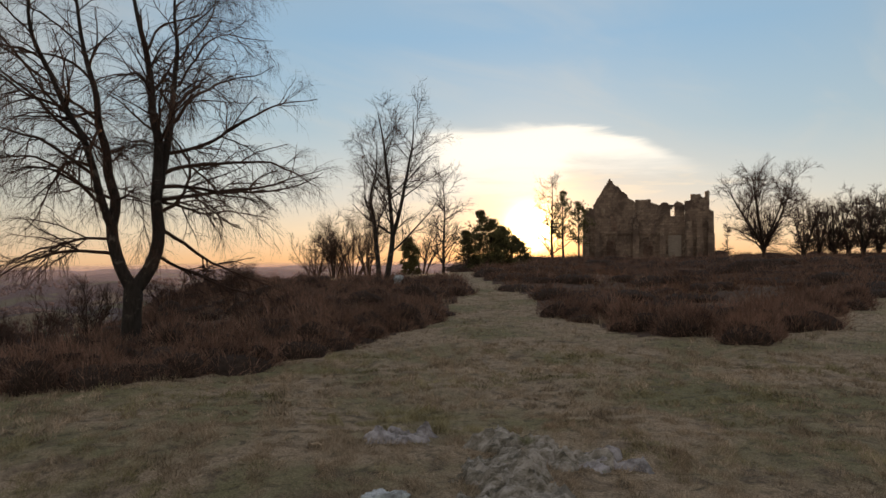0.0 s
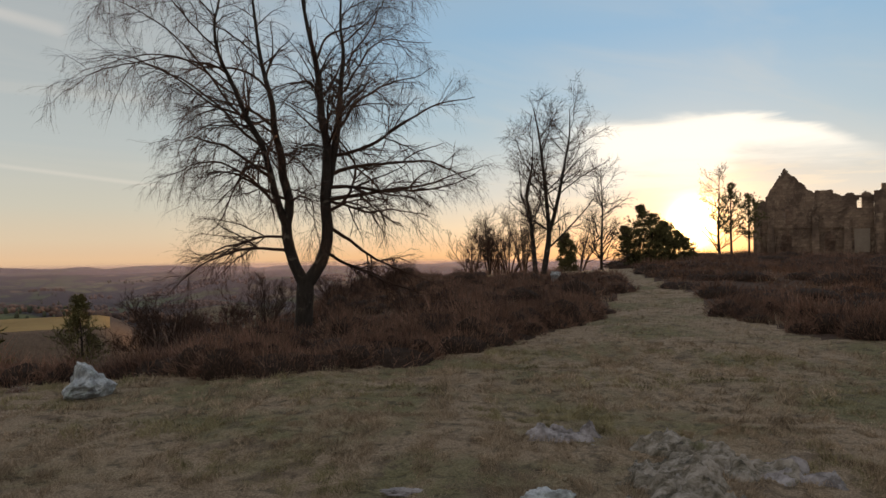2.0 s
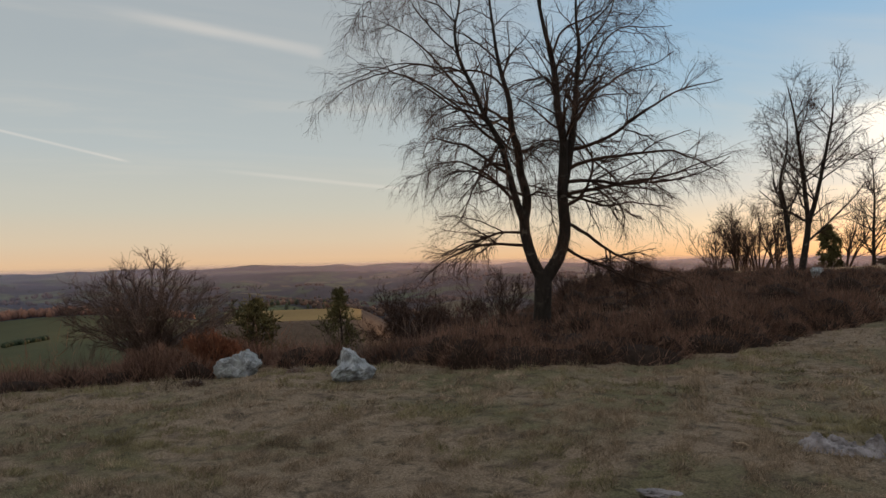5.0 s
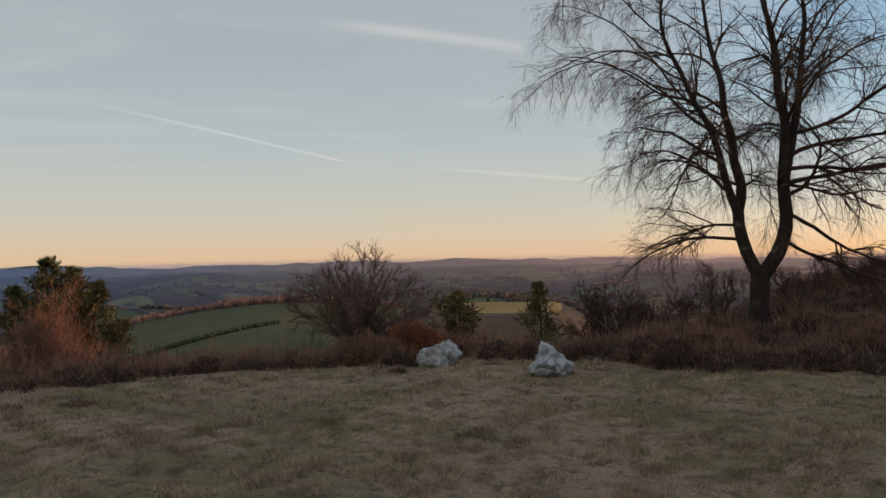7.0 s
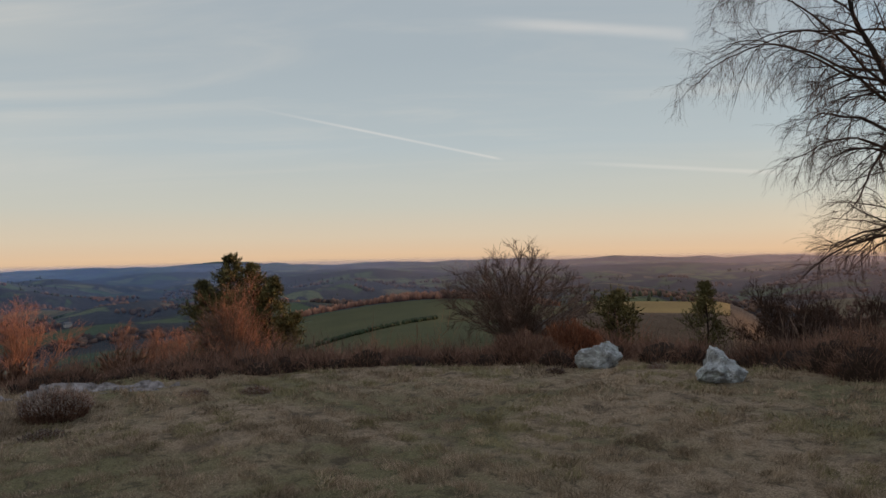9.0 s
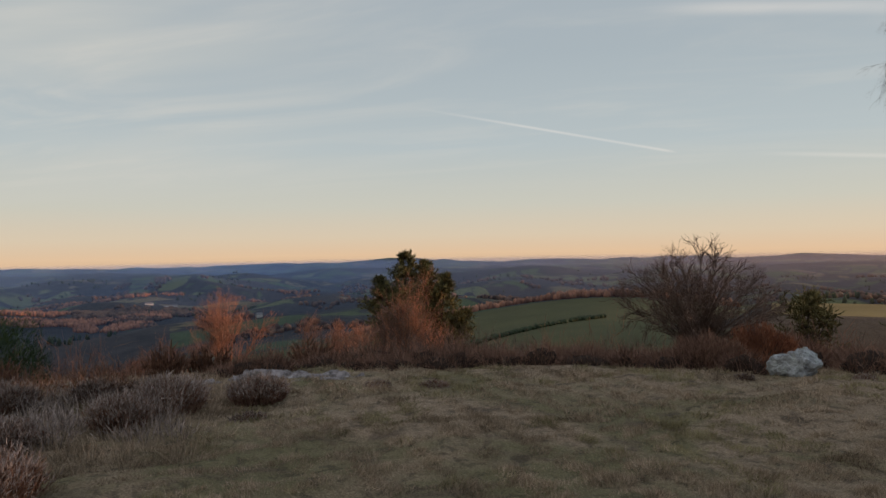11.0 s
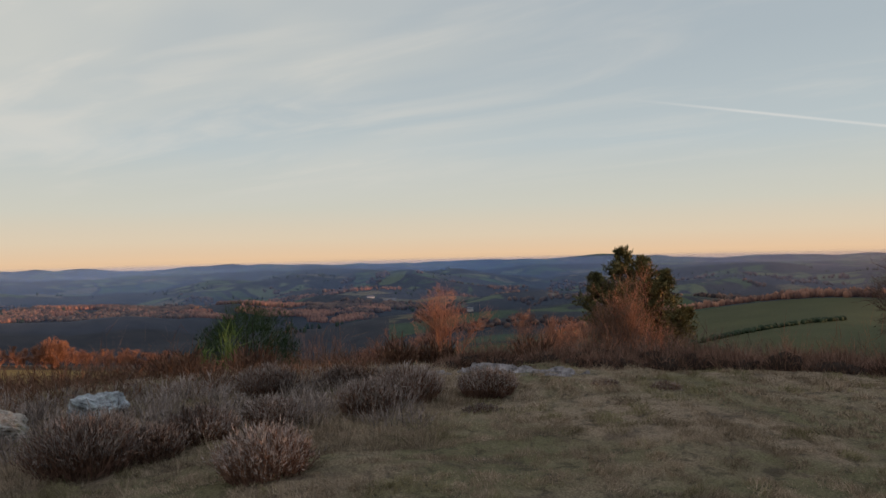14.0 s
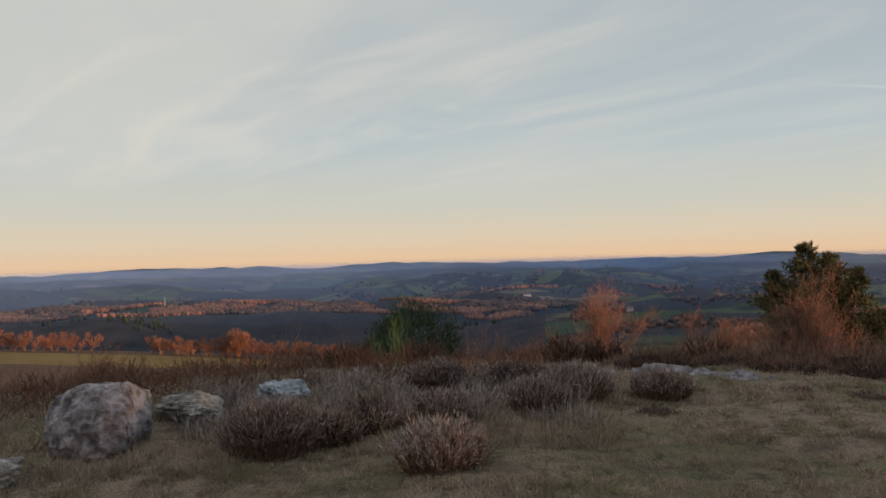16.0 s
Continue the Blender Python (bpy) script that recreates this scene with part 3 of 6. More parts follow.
def big_birch(x, y, turn):
    """A twin-stemmed birch with winding limbs and long, hanging twigs."""
    rng = np.random.default_rng(11)
    tree = tagged(new("birch_tree"), "large bare twin-stemmed birch with hanging twigs in the heather", "tree")
    n = 26
    trunk = glide([(0, 0, -0.3), (0.0, 0, 0.1), (0.04, 0, 0.7), (0.07, 0, 1.34)], 12)
    flare = np.interp(np.linspace(0, 1, 12), (0, 0.25, 0.6, 0.85, 1), (0.28, 0.215, 0.185, 0.19, 0.17))
    v, f = tubes([(trunk[None], flare[None], 14)])
    child("trunk", mesh_from("trunk", v, f, BIRCH_BARK, True), tree, "dark cracked bark with pale patches")
    stems = [
        (glide([(0.04, 0, 1.18), (-0.19, 0.03, 1.69), (-0.33, 0.06, 2.36), (-0.25, 0.10, 2.94), (-0.39, 0.16, 3.52), (-0.42, 0.2, 4.0),
                (-0.56, 0.25, 4.5), (-0.60, 0.3, 5.1), (-0.74, 0.35, 5.65), (-0.86, 0.4, 6.2), (-0.97, 0.45, 7.1), (-1.15, 0.5, 8.7)], n), 0.135),
        (glide([(-0.33, 0.06, 2.40), (-0.53, -0.1, 3.04), (-0.63, -0.2, 3.52), (-0.82, -0.3, 4.15), (-1.11, -0.4, 4.7), (-1.35, -0.5, 5.3), (-1.62, -0.6, 5.9),
                (-1.69, -0.7, 6.5), (-1.58, -0.7, 7.1), (-1.65, -0.7, 8.3)], n), 0.085),
        (glide([(0.10, 0, 1.18), (0.42, -0.03, 1.69), (0.55, -0.06, 2.27), (0.50, -0.1, 2.94), (0.53, -0.12, 3.52), (0.55, -0.1, 4.2), (0.45, -0.05, 4.7),
                (0.41, 0.0, 5.45), (0.32, 0.1, 6.1), (0.19, 0.2, 6.7), (0.05, 0.3, 7.6), (0.0, 0.4, 9.0)], n), 0.150),
        (glide([(0.52, -0.11, 3.05), (0.70, 0.05, 4.0), (0.82, 0.15, 4.78), (0.87, 0.25, 5.45), (0.95, 0.35, 6.3), (0.90, 0.45, 7.1), (1.0, 0.5, 9.0)], n), 0.098),
    ]
    SP = np.stack([s for s, _ in stems])
    SR = np.stack([r0 * np.linspace(1, 0.10, n) ** 0.9 for _, r0 in stems])
    for p, r in zip(SP, SR):
        v, f = tubes([(p[None], r[None], 9)])
        child("stem", mesh_from("stem", v, f, BIRCH_BARK, True), tree)
    LP, LR = [], []

    def limb(s, t, az, rise, length, bend, wind=0.15):
        """On stem s at its fraction t; az 0 to the right, 180 to the left, seen from the meadow."""
        k = int(t * (n - 1))
        a, e = radians(az), radians(rise)
        way = np.array([[math.cos(a) * math.cos(e), math.sin(a) * math.cos(e), math.sin(e)]])
        p = run(rng, SP[s, k][None], way, np.array([length]), 18, bend, wind)
        r = min(SR[s, k] * 0.55, 0.011 * length + 0.008) * np.linspace(1, 0.16, 18)
        LP.append(p[0])
        LR.append(r)
        v, f = tubes([(p, r[None], 6)])
        child("limb", mesh_from("limb", v, f, TWIG, True), tree)

    # low limbs that arch out and hang
    limb(0, 0.125, 182, 4, 3.1, -0.045, 0.12)
    limb(0, 0.19, 172, 2, 2.5, -0.075)
    limb(0, 0.30, 186, 26, 2.6, -0.085)
    limb(1, 0.10, 178, 30, 3.0, -0.080)
    limb(1, 0.20, 190, 34, 3.0, -0.095)
    limb(1, 0.24, 170, 22, 2.9, -0.060)
    limb(2, 0.15, 6, -14, 2.9, -0.020, 0.13)
    limb(2, 0.22, -6, -24, 3.2, 0.000, 0.13)
    limb(2, 0.28, 10, -30, 2.5, 0.015)
    limb(2, 0.27, -2, 20, 3.0, -0.070)
    # level limbs on the side of the second birch
    limb(2, 0.30, 0, 10, 3.9, -0.015, 0.11)
    limb(2, 0.34, 8, 6, 3.6, 0.005, 0.11)
    limb(3, 0.08, -8, 22, 3.8, -0.015, 0.12)
    limb(3, 0.16, 4, 18, 3.4, 0.012, 0.12)
    limb(3, 0.28, -6, 34, 3.1, -0.030)
    limb(3, 0.38, 8, 36, 3.0, -0.035)
    limb(3, 0.48, -12, 44, 2.8, -0.040)
    limb(3, 0.60, 6, 48, 2.6, -0.050)
    limb(3, 0.72, -4, 52, 2.3, -0.050)
    limb(3, 0.84, 10, 56, 2.0, -0.050)
    # long limbs on the open side
    limb(1, 0.34, 182, 26, 3.5, -0.040, 0.11)
    limb(1, 0.42, 174, 34, 3.9, -0.045, 0.11)
    limb(1, 0.46, 188, 20, 3.6, -0.015, 0.11)
    limb(1, 0.55, 178, 38, 3.9, -0.050, 0.11)
    limb(1, 0.62, 186, 30, 3.5, -0.030)
    limb(1, 0.70, 172, 48, 3.3, -0.050)
    limb(1, 0.80, 182, 52, 3.0, -0.050)
    limb(1, 0.88, 176, 56, 2.4, -0.050)
    limb(0, 0.46, 184, 30, 2.4, -0.060)
    limb(0, 0.58, 170, 44, 2.7, -0.055)
    limb(0, 0.70, 176, 54, 2.8, -0.050)
    limb(0, 0.82, 160, 58, 2.2, -0.050)
    # short limbs between the stems, in front and behind
    limb(0, 0.42, 12, 24, 1.3, -0.060)
    limb(0, 0.34, 0, -8, 0.9, -0.050)
    limb(2, 0.44, 176, 30, 1.2, -0.060)
    limb(0, 0.30, -70, 20, 1.9, -0.070)
    limb(0, 0.52, -100, 32, 2.4, -0.060)
    limb(0, 0.40, 95, 28, 2.4, -0.060)
    limb(1, 0.40, 100, 30, 2.3, -0.070)
    limb(2, 0.40, 80, 28, 2.3, -0.060)
    limb(2, 0.50, -75, 32, 2.3, -0.060)
    limb(2, 0.62, -110, 40, 2.2, -0.060)
    limb(2, 0.72, 20, 55, 2.4, -0.050)
    limb(3, 0.34, -90, 30, 2.2, -0.060)
    limb(3, 0.52, 95, 35, 2.2, -0.060)
    LP, LR = np.stack(LP), np.stack(LR)
    a1 = spawn(rng, LP, LR, 13, 0.12, 0.98, 44, 1.20, 9, -0.045, 0.15, 0.55, 0.0060)
    a2 = spawn(rng, SP, SR, 15, 0.36, 0.98, 44, 1.5, 9, -0.03, 0.15, 0.42, 0.006)
    b1 = spawn(rng, *a1, 8, 0.12, 1.0, 44, 0.66, 6, -0.13, 0.13, 0.6, 0.0028)
    b2 = spawn(rng, *a2, 6, 0.15, 1.0, 44, 0.70, 6, -0.11, 0.13, 0.6, 0.0028)
    c1 = spawn(rng, *b1, 3, 0.1, 1.0, 40, 0.44, 4, -0.36, 0.10, 0.7, 0.0018)
    c2 = spawn(rng, *b2, 3, 0.1, 1.0, 40, 0.44, 4, -0.30, 0.10, 0.7, 0.0018)
    v, f = tubes([(*a1, 4), (*a2, 4)])
    tagged(child("branchwork", mesh_from("branchwork", v, f, TWIG), tree), kind="stuff")
    v, f = tubes([(*b1, 3), (*b2, 3), (*c1, 3), (*c2, 3)])
    tagged(child("crown", mesh_from("crown", v, f, TWIG), tree, "fine hanging reddish-brown twigs"), kind="stuff")
    return put(tree, x, y, turn)


def bare_tree(name, label, seed, stems, limb, levels, bark=DARK_BARK, twig=TWIG, category="tree", group="", sides=7):
    """stems: (control points, base radius). limb and levels: arguments of spawn()."""
    rng = np.random.default_rng(seed)
    tree = tagged(new(name), label, category, group)
    n = 14
    SP = np.stack([glide(c, n) for c, _ in stems])
    SR = np.stack([r0 * np.linspace(1, 0.14, n) for _, r0 in stems])
    for p, r in zip(SP, SR):
        v, f = tubes([(p[None], r[None], sides)])
        child("trunk" if len(stems) < 4 else "stem", mesh_from("trunk", v, f, bark, True), tree)
    got = spawn(rng, SP, SR, *limb)
    v, f = tubes([(*got, 5)])
    tagged(child("branchwork", mesh_from("branchwork", v, f, bark), tree), kind="stuff")
    fine, prior = [], got
    for lv in levels:
        prior = spawn(rng, *prior, *lv)
        fine.append((*prior, 3))
    v, f = tubes(fine)
    tagged(child("crown", mesh_from("crown", v, f, twig), tree), kind="stuff")
    return tree


def birch_two():
    t = bare_tree("birch_tree", "slender bare birch with several stems in the heather", 21,
                  [([(-0.25, 0, -0.2), (-0.38, 0, 1.9), (-0.55, 0, 3.6), (-0.7, 0.1, 4.6), (-0.4, 0.2, 6.0), (-0.35, 0.2, 7.5)], 0.14),
                   ([(0.0, 0, -0.2), (0.32, 0, 1.7), (0.42, 0, 2.7), (0.30, 0.1, 4.3), (0.12, 0.1, 6.2), (-0.05, 0.2, 7.7), (-0.3, 0.2, 9.0)], 0.17),
                   ([(0.40, 0, 2.5), (0.75, -0.1, 3.7), (1.05, -0.2, 5.1), (1.3, -0.2, 6.4), (1.5, -0.3, 7.6), (1.5, -0.3, 8.8)], 0.12)],
                  (17, 0.18, 0.97, 52, 3.0, 8, 0.035, 0.11, 0.42, 0.011),
                  [(11, 0.12, 1.0, 42, 1.15, 6, -0.01, 0.12, 0.6, 0.0085), (5, 0.15, 1.0, 42, 0.70, 4, -0.06, 0.12, 0.7, 0.0065)], BIRCH_BARK)
    return put(t, *polar(1.4, 35), 1, 0.05, 0.95)


def upright_tree(seed, height, spread, label, group="", stems=1, twig=TWIG, fine=2):
    rng = np.random.default_rng(seed)
    made = []
    for s in range(stems):
        a = rng.uniform(0, 6.3)
        out = spread * rng.uniform(0.12, 0.3) if stems > 1 else 0.0
        top = (math.cos(a) * out, math.sin(a) * out)
        b = 0.25 if stems > 1 else 0.0
        made.append(([(math.cos(a) * b * 0.4, math.sin(a) * b * 0.4, -0.3), (top[0] * 0.25 + rng.normal(0, .05), top[1] * 0.25, height * 0.28),
                      (top[0] * 0.7 + rng.normal(0, .15), top[1] * 0.7, height * 0.6), (*top, height * 0.97)], 0.017 * height / stems ** 0.4))
    return bare_tree("bare_tree", label, seed, made, (int((34 if spread < 10 else 58) / stems ** 0.5), 0.10 if spread < 10 else 0.22, 0.94, 54, spread * 0.50, 8, 0.05, 0.15, 0.55, 0.018),
                     [(8, 0.15, 1.0, 44, spread * 0.26, 5, 0.02, 0.15, 0.6, 0.014), (fine, 0.15, 1.0, 44, spread * 0.15, 4, 0.01, 0.15, 0.7, 0.010)], DARK_BARK, twig, "tree", group)


def oak(seed, height, spread, label, group="", fine=(6, 4)):
    """A short trunk that forks low into a round crown of fine twigs."""
    rng = np.random.default_rng(seed)
    made = []
    for k in range(5):
        a = k * 1.256 + rng.uniform(-0.4, 0.4)
        out, top = spread * rng.uniform(0.18, 0.34), height * rng.uniform(0.66, 0.88)
        c, d = math.cos(a), math.sin(a)
        made.append(([(c * 0.1, d * 0.1, -0.3), (c * 0.15, d * 0.15, height * 0.16), (c * out * 0.55, d * out * 0.55, height * 0.44), (c * out, d * out, top)], 0.021 * height))
    return bare_tree("bare_tree", label, seed, made, (16, 0.22, 0.97, 48, spread * 0.34, 8, 0.03, 0.15, 0.5, 0.024),
                     [(fine[0], 0.15, 1.0, 42, spread * 0.18, 5, 0.03, 0.16, 0.6, 0.019), (fine[1], 0.15, 1.0, 42, spread * 0.10, 4, 0.02, 0.16, 0.7, 0.014)], DARK_BARK, TWIG, "tree", group)


def shrub(name, label, seed, height, spread, stems, twig, category="shrub", group="", thin=1.0, fine=(5, 2), fat=1.0):
    """Many stems that fan out from the ground."""
    rng = np.random.default_rng(seed)
    made = []
    for s in range(stems):
        a, q = rng.uniform(0, 6.3), rng.uniform(0.15, 1) ** 0.7
        ox, oy = math.cos(a) * spread * 0.5 * q, math.sin(a) * spread * 0.5 * q
        h = height * rng.uniform(0.65, 1.0) * (1 - 0.3 * q)
        made.append(([(ox * 0.06, oy * 0.06, -0.15), (ox * 0.35, oy * 0.35, h * 0.4), (ox * 0.75, oy * 0.75, h * 0.75), (ox, oy, h)], 0.011 * height * thin + 0.006))
    return bare_tree(name, label, seed, made, (8, 0.15, 0.97, 34, height * 0.36, 5, 0.06, 0.10, 0.6, 0.006),
                     [(fine[0], 0.15, 1.0, 34, height * 0.18, 4, 0.03, 0.12, 0.7, 0.0048 * fat), (fine[1], 0.2, 1.0, 34, height * 0.10, 3, 0.02, 0.12, 0.7, 0.0040 * fat)],
                     twig, twig, category, group, 5)


def conifer(name, label, seed, height, spread, whorls, crown=NEEDLE, low=0.05, shape=1.0, needle=0.16, category="tree", group="", tilt=25, ragged=0.25, leaders=((0, 0, 1.0, 1.0),), tufts=5):
    """A pine: one or more leaders (place, share of the height and of the spread), whorls of boughs and tufts of needles."""
    rng = np.random.default_rng(seed)
    tree = tagged(new(name), label, category, group)
    wood, at, heading_ = [], [], []
    for lx, ly, tall, broad in leaders:
        top, m = height * tall, whorls * 6
        stem = glide([(lx * 0.15, ly * 0.15, -0.3), (lx * 0.7 + rng.normal(0, .05), ly * 0.7 + rng.normal(0, .05), top * 0.5), (lx, ly, top)], 10)
        v, f = tubes([(stem[None], (0.020 * top * np.linspace(1, 0.12, 10))[None], 7)])
        child("trunk", mesh_from("trunk", v, f, DARK_BARK, True), tree)
        t = np.clip(np.repeat(np.linspace(low, 0.96, whorls), 6) + rng.normal(0, 0.02, m), low, 0.98)
        a = rng.uniform(0, 2 * np.pi, m)
        reach = spread * broad * 0.5 * np.clip(1 - t ** (1.6 * shape), 0.07, 1) * rng.uniform(1 - 2 * ragged, 1 + ragged, m)
        e = np.radians(rng.normal(tilt, 9, m))
        way = np.stack([np.cos(a) * np.cos(e), np.sin(a) * np.cos(e), np.sin(e)], 1)
        s = t * 9
        i = np.clip(s.astype(int), 0, 8)
        start = stem[i] * (1 - (s - i))[:, None] + stem[i + 1] * (s - i)[:, None]
        B = run(rng, start, way, np.maximum(reach, 0.12), 7, 0.03, 0.08)
        BR = np.maximum(0.009 * reach, 0.006)[:, None] * np.linspace(1, 0.3, 7)
        S, SR = spawn(rng, B, BR, 6, 0.25, 1.0, 48, spread * broad * 0.20, 5, 0.06, 0.1, 0.6, 0.004)
        wood += [(B, BR, 5), (S, SR, 3)]
        at += [S[:, 1:].reshape(-1, 3), B[:, 3:].reshape(-1, 3)]
        heading_ += [np.repeat(unit(S[:, -1] - S[:, 0]), 4, 0), np.repeat(unit(B[:, -1] - B[:, 0]), 4, 0)]
    v, f = tubes(wood)
    tagged(child("branchwork", mesh_from("branchwork", v, f, DARK_BARK), tree), kind="stuff")
    at, heading_ = np.repeat(np.concatenate(at), tufts, 0), np.repeat(np.concatenate(heading_), tufts, 0)
    rise = unit(heading_ * 0.6 + rng.normal(0, 0.55, at.shape) + np.array([0, 0, 0.35]))
    v, f = blades_along(rng, at, rise, needle * rng.uniform(0.6, 1.2, len(at)), np.full(len(at), needle * 0.20), rise, 0.1)
    tagged(child("crown", mesh_from("crown", v, f, crown), tree), kind="stuff")
    return tree


def rowan(label, seed, height, spread, stems, twig):
    """A bush whose curved rods spring from one foot and end in an even dome."""
    rng = np.random.default_rng(seed)
    made = []
    for s in range(stems):
        a, lean = rng.uniform(0, 6.3), rng.uniform(0.02, 1) ** 0.6 * 1.75
        reach = rng.uniform(0.85, 1.0)
        ox, oz = math.sin(lean) * spread * 0.5 * reach, (0.56 + 0.44 * math.cos(lean)) * height * reach
        c, d = math.cos(a), math.sin(a)
        made.append(([(c * 0.05, d * 0.05, -0.15), (c * ox * 0.20, d * ox * 0.20, oz * 0.36 + 0.1), (c * ox * 0.62, d * ox * 0.62, oz * 0.76), (c * ox, d * ox, oz)], rng.uniform(0.013, 0.026)))
    return bare_tree("bare_shrub", label, seed, made, (9, 0.20, 0.95, 32, 0.60, 6, 0.03, 0.12, 0.6, 0.0065),
                     [(6, 0.15, 1.0, 34, 0.36, 4, 0.04, 0.13, 0.7, 0.0050), (2, 0.2, 1.0, 36, 0.18, 3, 0.03, 0.13, 0.7, 0.0042)], twig, twig, "shrub", "", 6)


def plant_trees():
    big_birch(*polar(20.35, 15.8), 20.35)
    birch_two()
    put(upright_tree(31, 6.6, 4.0, "bare tree with one straight trunk on the heath"), *polar(-3.3, 46))
    for i, (az, r, h) in enumerate([(5.4, 46, 4.6), (3.9, 47, 5.0), (2.7, 45, 4.4), (6.8, 50, 4.2), (-1.6, 50, 4.6), (4.6, 52, 4.4)]):
        put(shrub("bare_shrub", "leafless many-stemmed thorn bush on the heath", 40 + i, h, h * 0.9, 7, TWIG, group="thorn bushes on the heath", fat=1.7, fine=(6, 3)), *polar(az, r))
    # pines beside the low sun
    put(conifer("pine_tree", "dark bushy pine against the low sun", 51, 4.3, 2.9, 11, low=0.10, needle=0.17, ragged=0.45, shape=1.5, tufts=4,
                leaders=((0, 0, 1.0, 1.0), (-1.0, 0.4, 0.66, 0.9), (0.9, -0.3, 0.84, 1.0), (1.7, 0.5, 0.70, 0.9))), *polar(-6.2, 50))
    put(conifer("pine_tree", "low spreading pine against the sun", 52, 3.3, 2.8, 10, low=0.08, needle=0.17, shape=1.6, ragged=0.45, tufts=4, leaders=((0, 0, 1.0, 1.0), (0.9, 0.2, 0.8, 0.9))), *polar(-8.0, 52))
    put(conifer("pine_tree", "low spreading pine against the sun", 53, 2.2, 2.4, 9, low=0.05, needle=0.17, shape=1.6, ragged=0.45, tufts=4), *polar(-9.4, 53))
    put(conifer("pine_tree", "small dark pine among thorn bushes", 54, 2.2, 1.8, 8, low=0.05, needle=0.2), *polar(-0.6, 44))
    put(upright_tree(55, 9.6, 5.6, "tall bare tree beside the chapel ruin", fine=4), *polar(-12.0, 78))
    put(conifer("pine_tree", "open-crowned pine beside the chapel ruin", 56, 7.4, 4.0, 8, low=0.34, needle=0.22, ragged=0.45, shape=2.2, tufts=3), *polar(-12.8, 74))
    put(conifer("pine_tree", "slim pine beside the chapel ruin", 57, 6.4, 3.6, 8, low=0.30, needle=0.22, ragged=0.45, shape=2.2, tufts=3), *polar(-14.0, 76))
    for i, (az, h) in enumerate([(-18.6, 8.2), (-19.6, 7.6), (-21.4, 7.8)]):
        put(upright_tree(58 + i, h, 3.0, "bare tree behind the chapel ruin"), *polar(az, 104))
    put(oak(61, 11.0, 10.6, "broad round-crowned bare oak on the ridge", fine=(8, 6)), *polar(-27.4, 82))
    for i, (az, r, h, w) in enumerate([(-30.0, 86, 7.4, 6.0), (-31.0, 90, 7.8, 5.6), (-31.9, 86, 8.0, 6.0), (-32.8, 92, 8.2, 5.6), (-33.7, 86, 8.4, 6.0), (-34.6, 90, 8.0, 6.0), (-35.5, 88, 8.4, 6.4), (-37.0, 90, 8.4, 6.4)]):
        put(oak(65 + i, h, w, "bare oak in a row along the ridge", "row of oaks on the ridge"), *polar(az, r))
    put(upright_tree(75, 4.4, 1.8, "thin bare sapling beside the chapel ruin"), *polar(-24.9, 96))
    # below the rim of the meadow
    put(rowan("fan-shaped leafless rowan bush below the meadow rim", 81, 2.25, 3.1, 46, GREY_TWIG), *polar(50.2, 14.2), sink=0.1)
    put(conifer("small_spruce", "small dark green conical spruce", 82, 3.1, 2.6, 13, low=0.04, needle=0.12, shape=0.75, tufts=3, ragged=0.35), *polar(36.2, 23))
    put(conifer("small_pine", "young olive-green pine in the scrub", 83, 2.2, 2.3, 9, low=0.1, needle=0.14, crown=DULL_LEAF, tilt=42, shape=1.5, tufts=3, ragged=0.4), *polar(42.6, 20))
    put(rowan("spreading leafless bush behind the heather", 84, 2.2, 2.6, 34, TWIG), *polar(30.8, 19))
    for i, (az, r, h, w) in enumerate([(26.4, 21, 1.9, 2.4), (23.2, 22, 2.2, 2.6), (17.5, 23, 1.7, 2.2), (28.3, 24, 2.1, 2.6), (13.5, 26, 1.5, 2.0)]):
        put(shrub("bare_shrub", "leafless bush on the slope behind the birch", 85 + i, h, w, 16, TWIG, group="bushes behind the birch", thin=0.4), *polar(az, r))
    pine = conifer("pine_tree", "broad many-topped green pine with bare shoots round its foot", 91, 4.5, 2.7, 11, low=0.14, needle=0.15, ragged=0.32, shape=1.5, tilt=34, tufts=4,
                   leaders=((-0.3, 0, 1.0, 1.0), (0.45, 0.3, 0.93, 0.9), (1.05, -0.2, 0.84, 0.9), (-1.15, 0.1, 0.82, 0.9), (1.75, 0.2, 0.56, 0.8), (-0.4, -0.8, 0.72, 0.8), (0.5, 0.9, 0.75, 0.8)))
    put(pine, *polar(71.6, 24), 71.6)
    for i, (az, r, h, w) in enumerate([(73.6, 22, 2.6, 1.5), (70.8, 22, 2.1, 1.5), (72.2, 21.5, 2.7, 1.3), (75.2, 22.6, 2.2, 1.5), (69.4, 22.4, 1.9, 1.4), (71.7, 21.6, 3.5, 1.5), (73.0, 21.8, 3.2, 1.3)]):
        put(shrub("bare_shrub", "reddish leafless saplings in front of the pine", 92 + i, h, w, 9, RUSSET_TWIG if i % 2 else GREY_TWIG, group="saplings round the pine", fine=(5, 2), thin=0.7), *polar(az, r))
    for i, (az, r, h, w) in enumerate([(85.9, 27, 4.0, 2.3), (78.8, 25, 2.9, 2.0), (77.0, 26, 3.1, 1.8), (89.5, 27, 2.5, 2.4), (91.5, 26, 2.0, 1.8), (113.5, 40, 3.6, 3.0), (123.0, 34, 4.0, 2.6)]):
        put(shrub("young_birch", "young leafless birch glowing russet in the low sun", 101 + i, h, w, 8, RUSSET_TWIG, "tree", "young birches below the rim", fine=(8, 4)), *polar(az, r))


plant_trees()


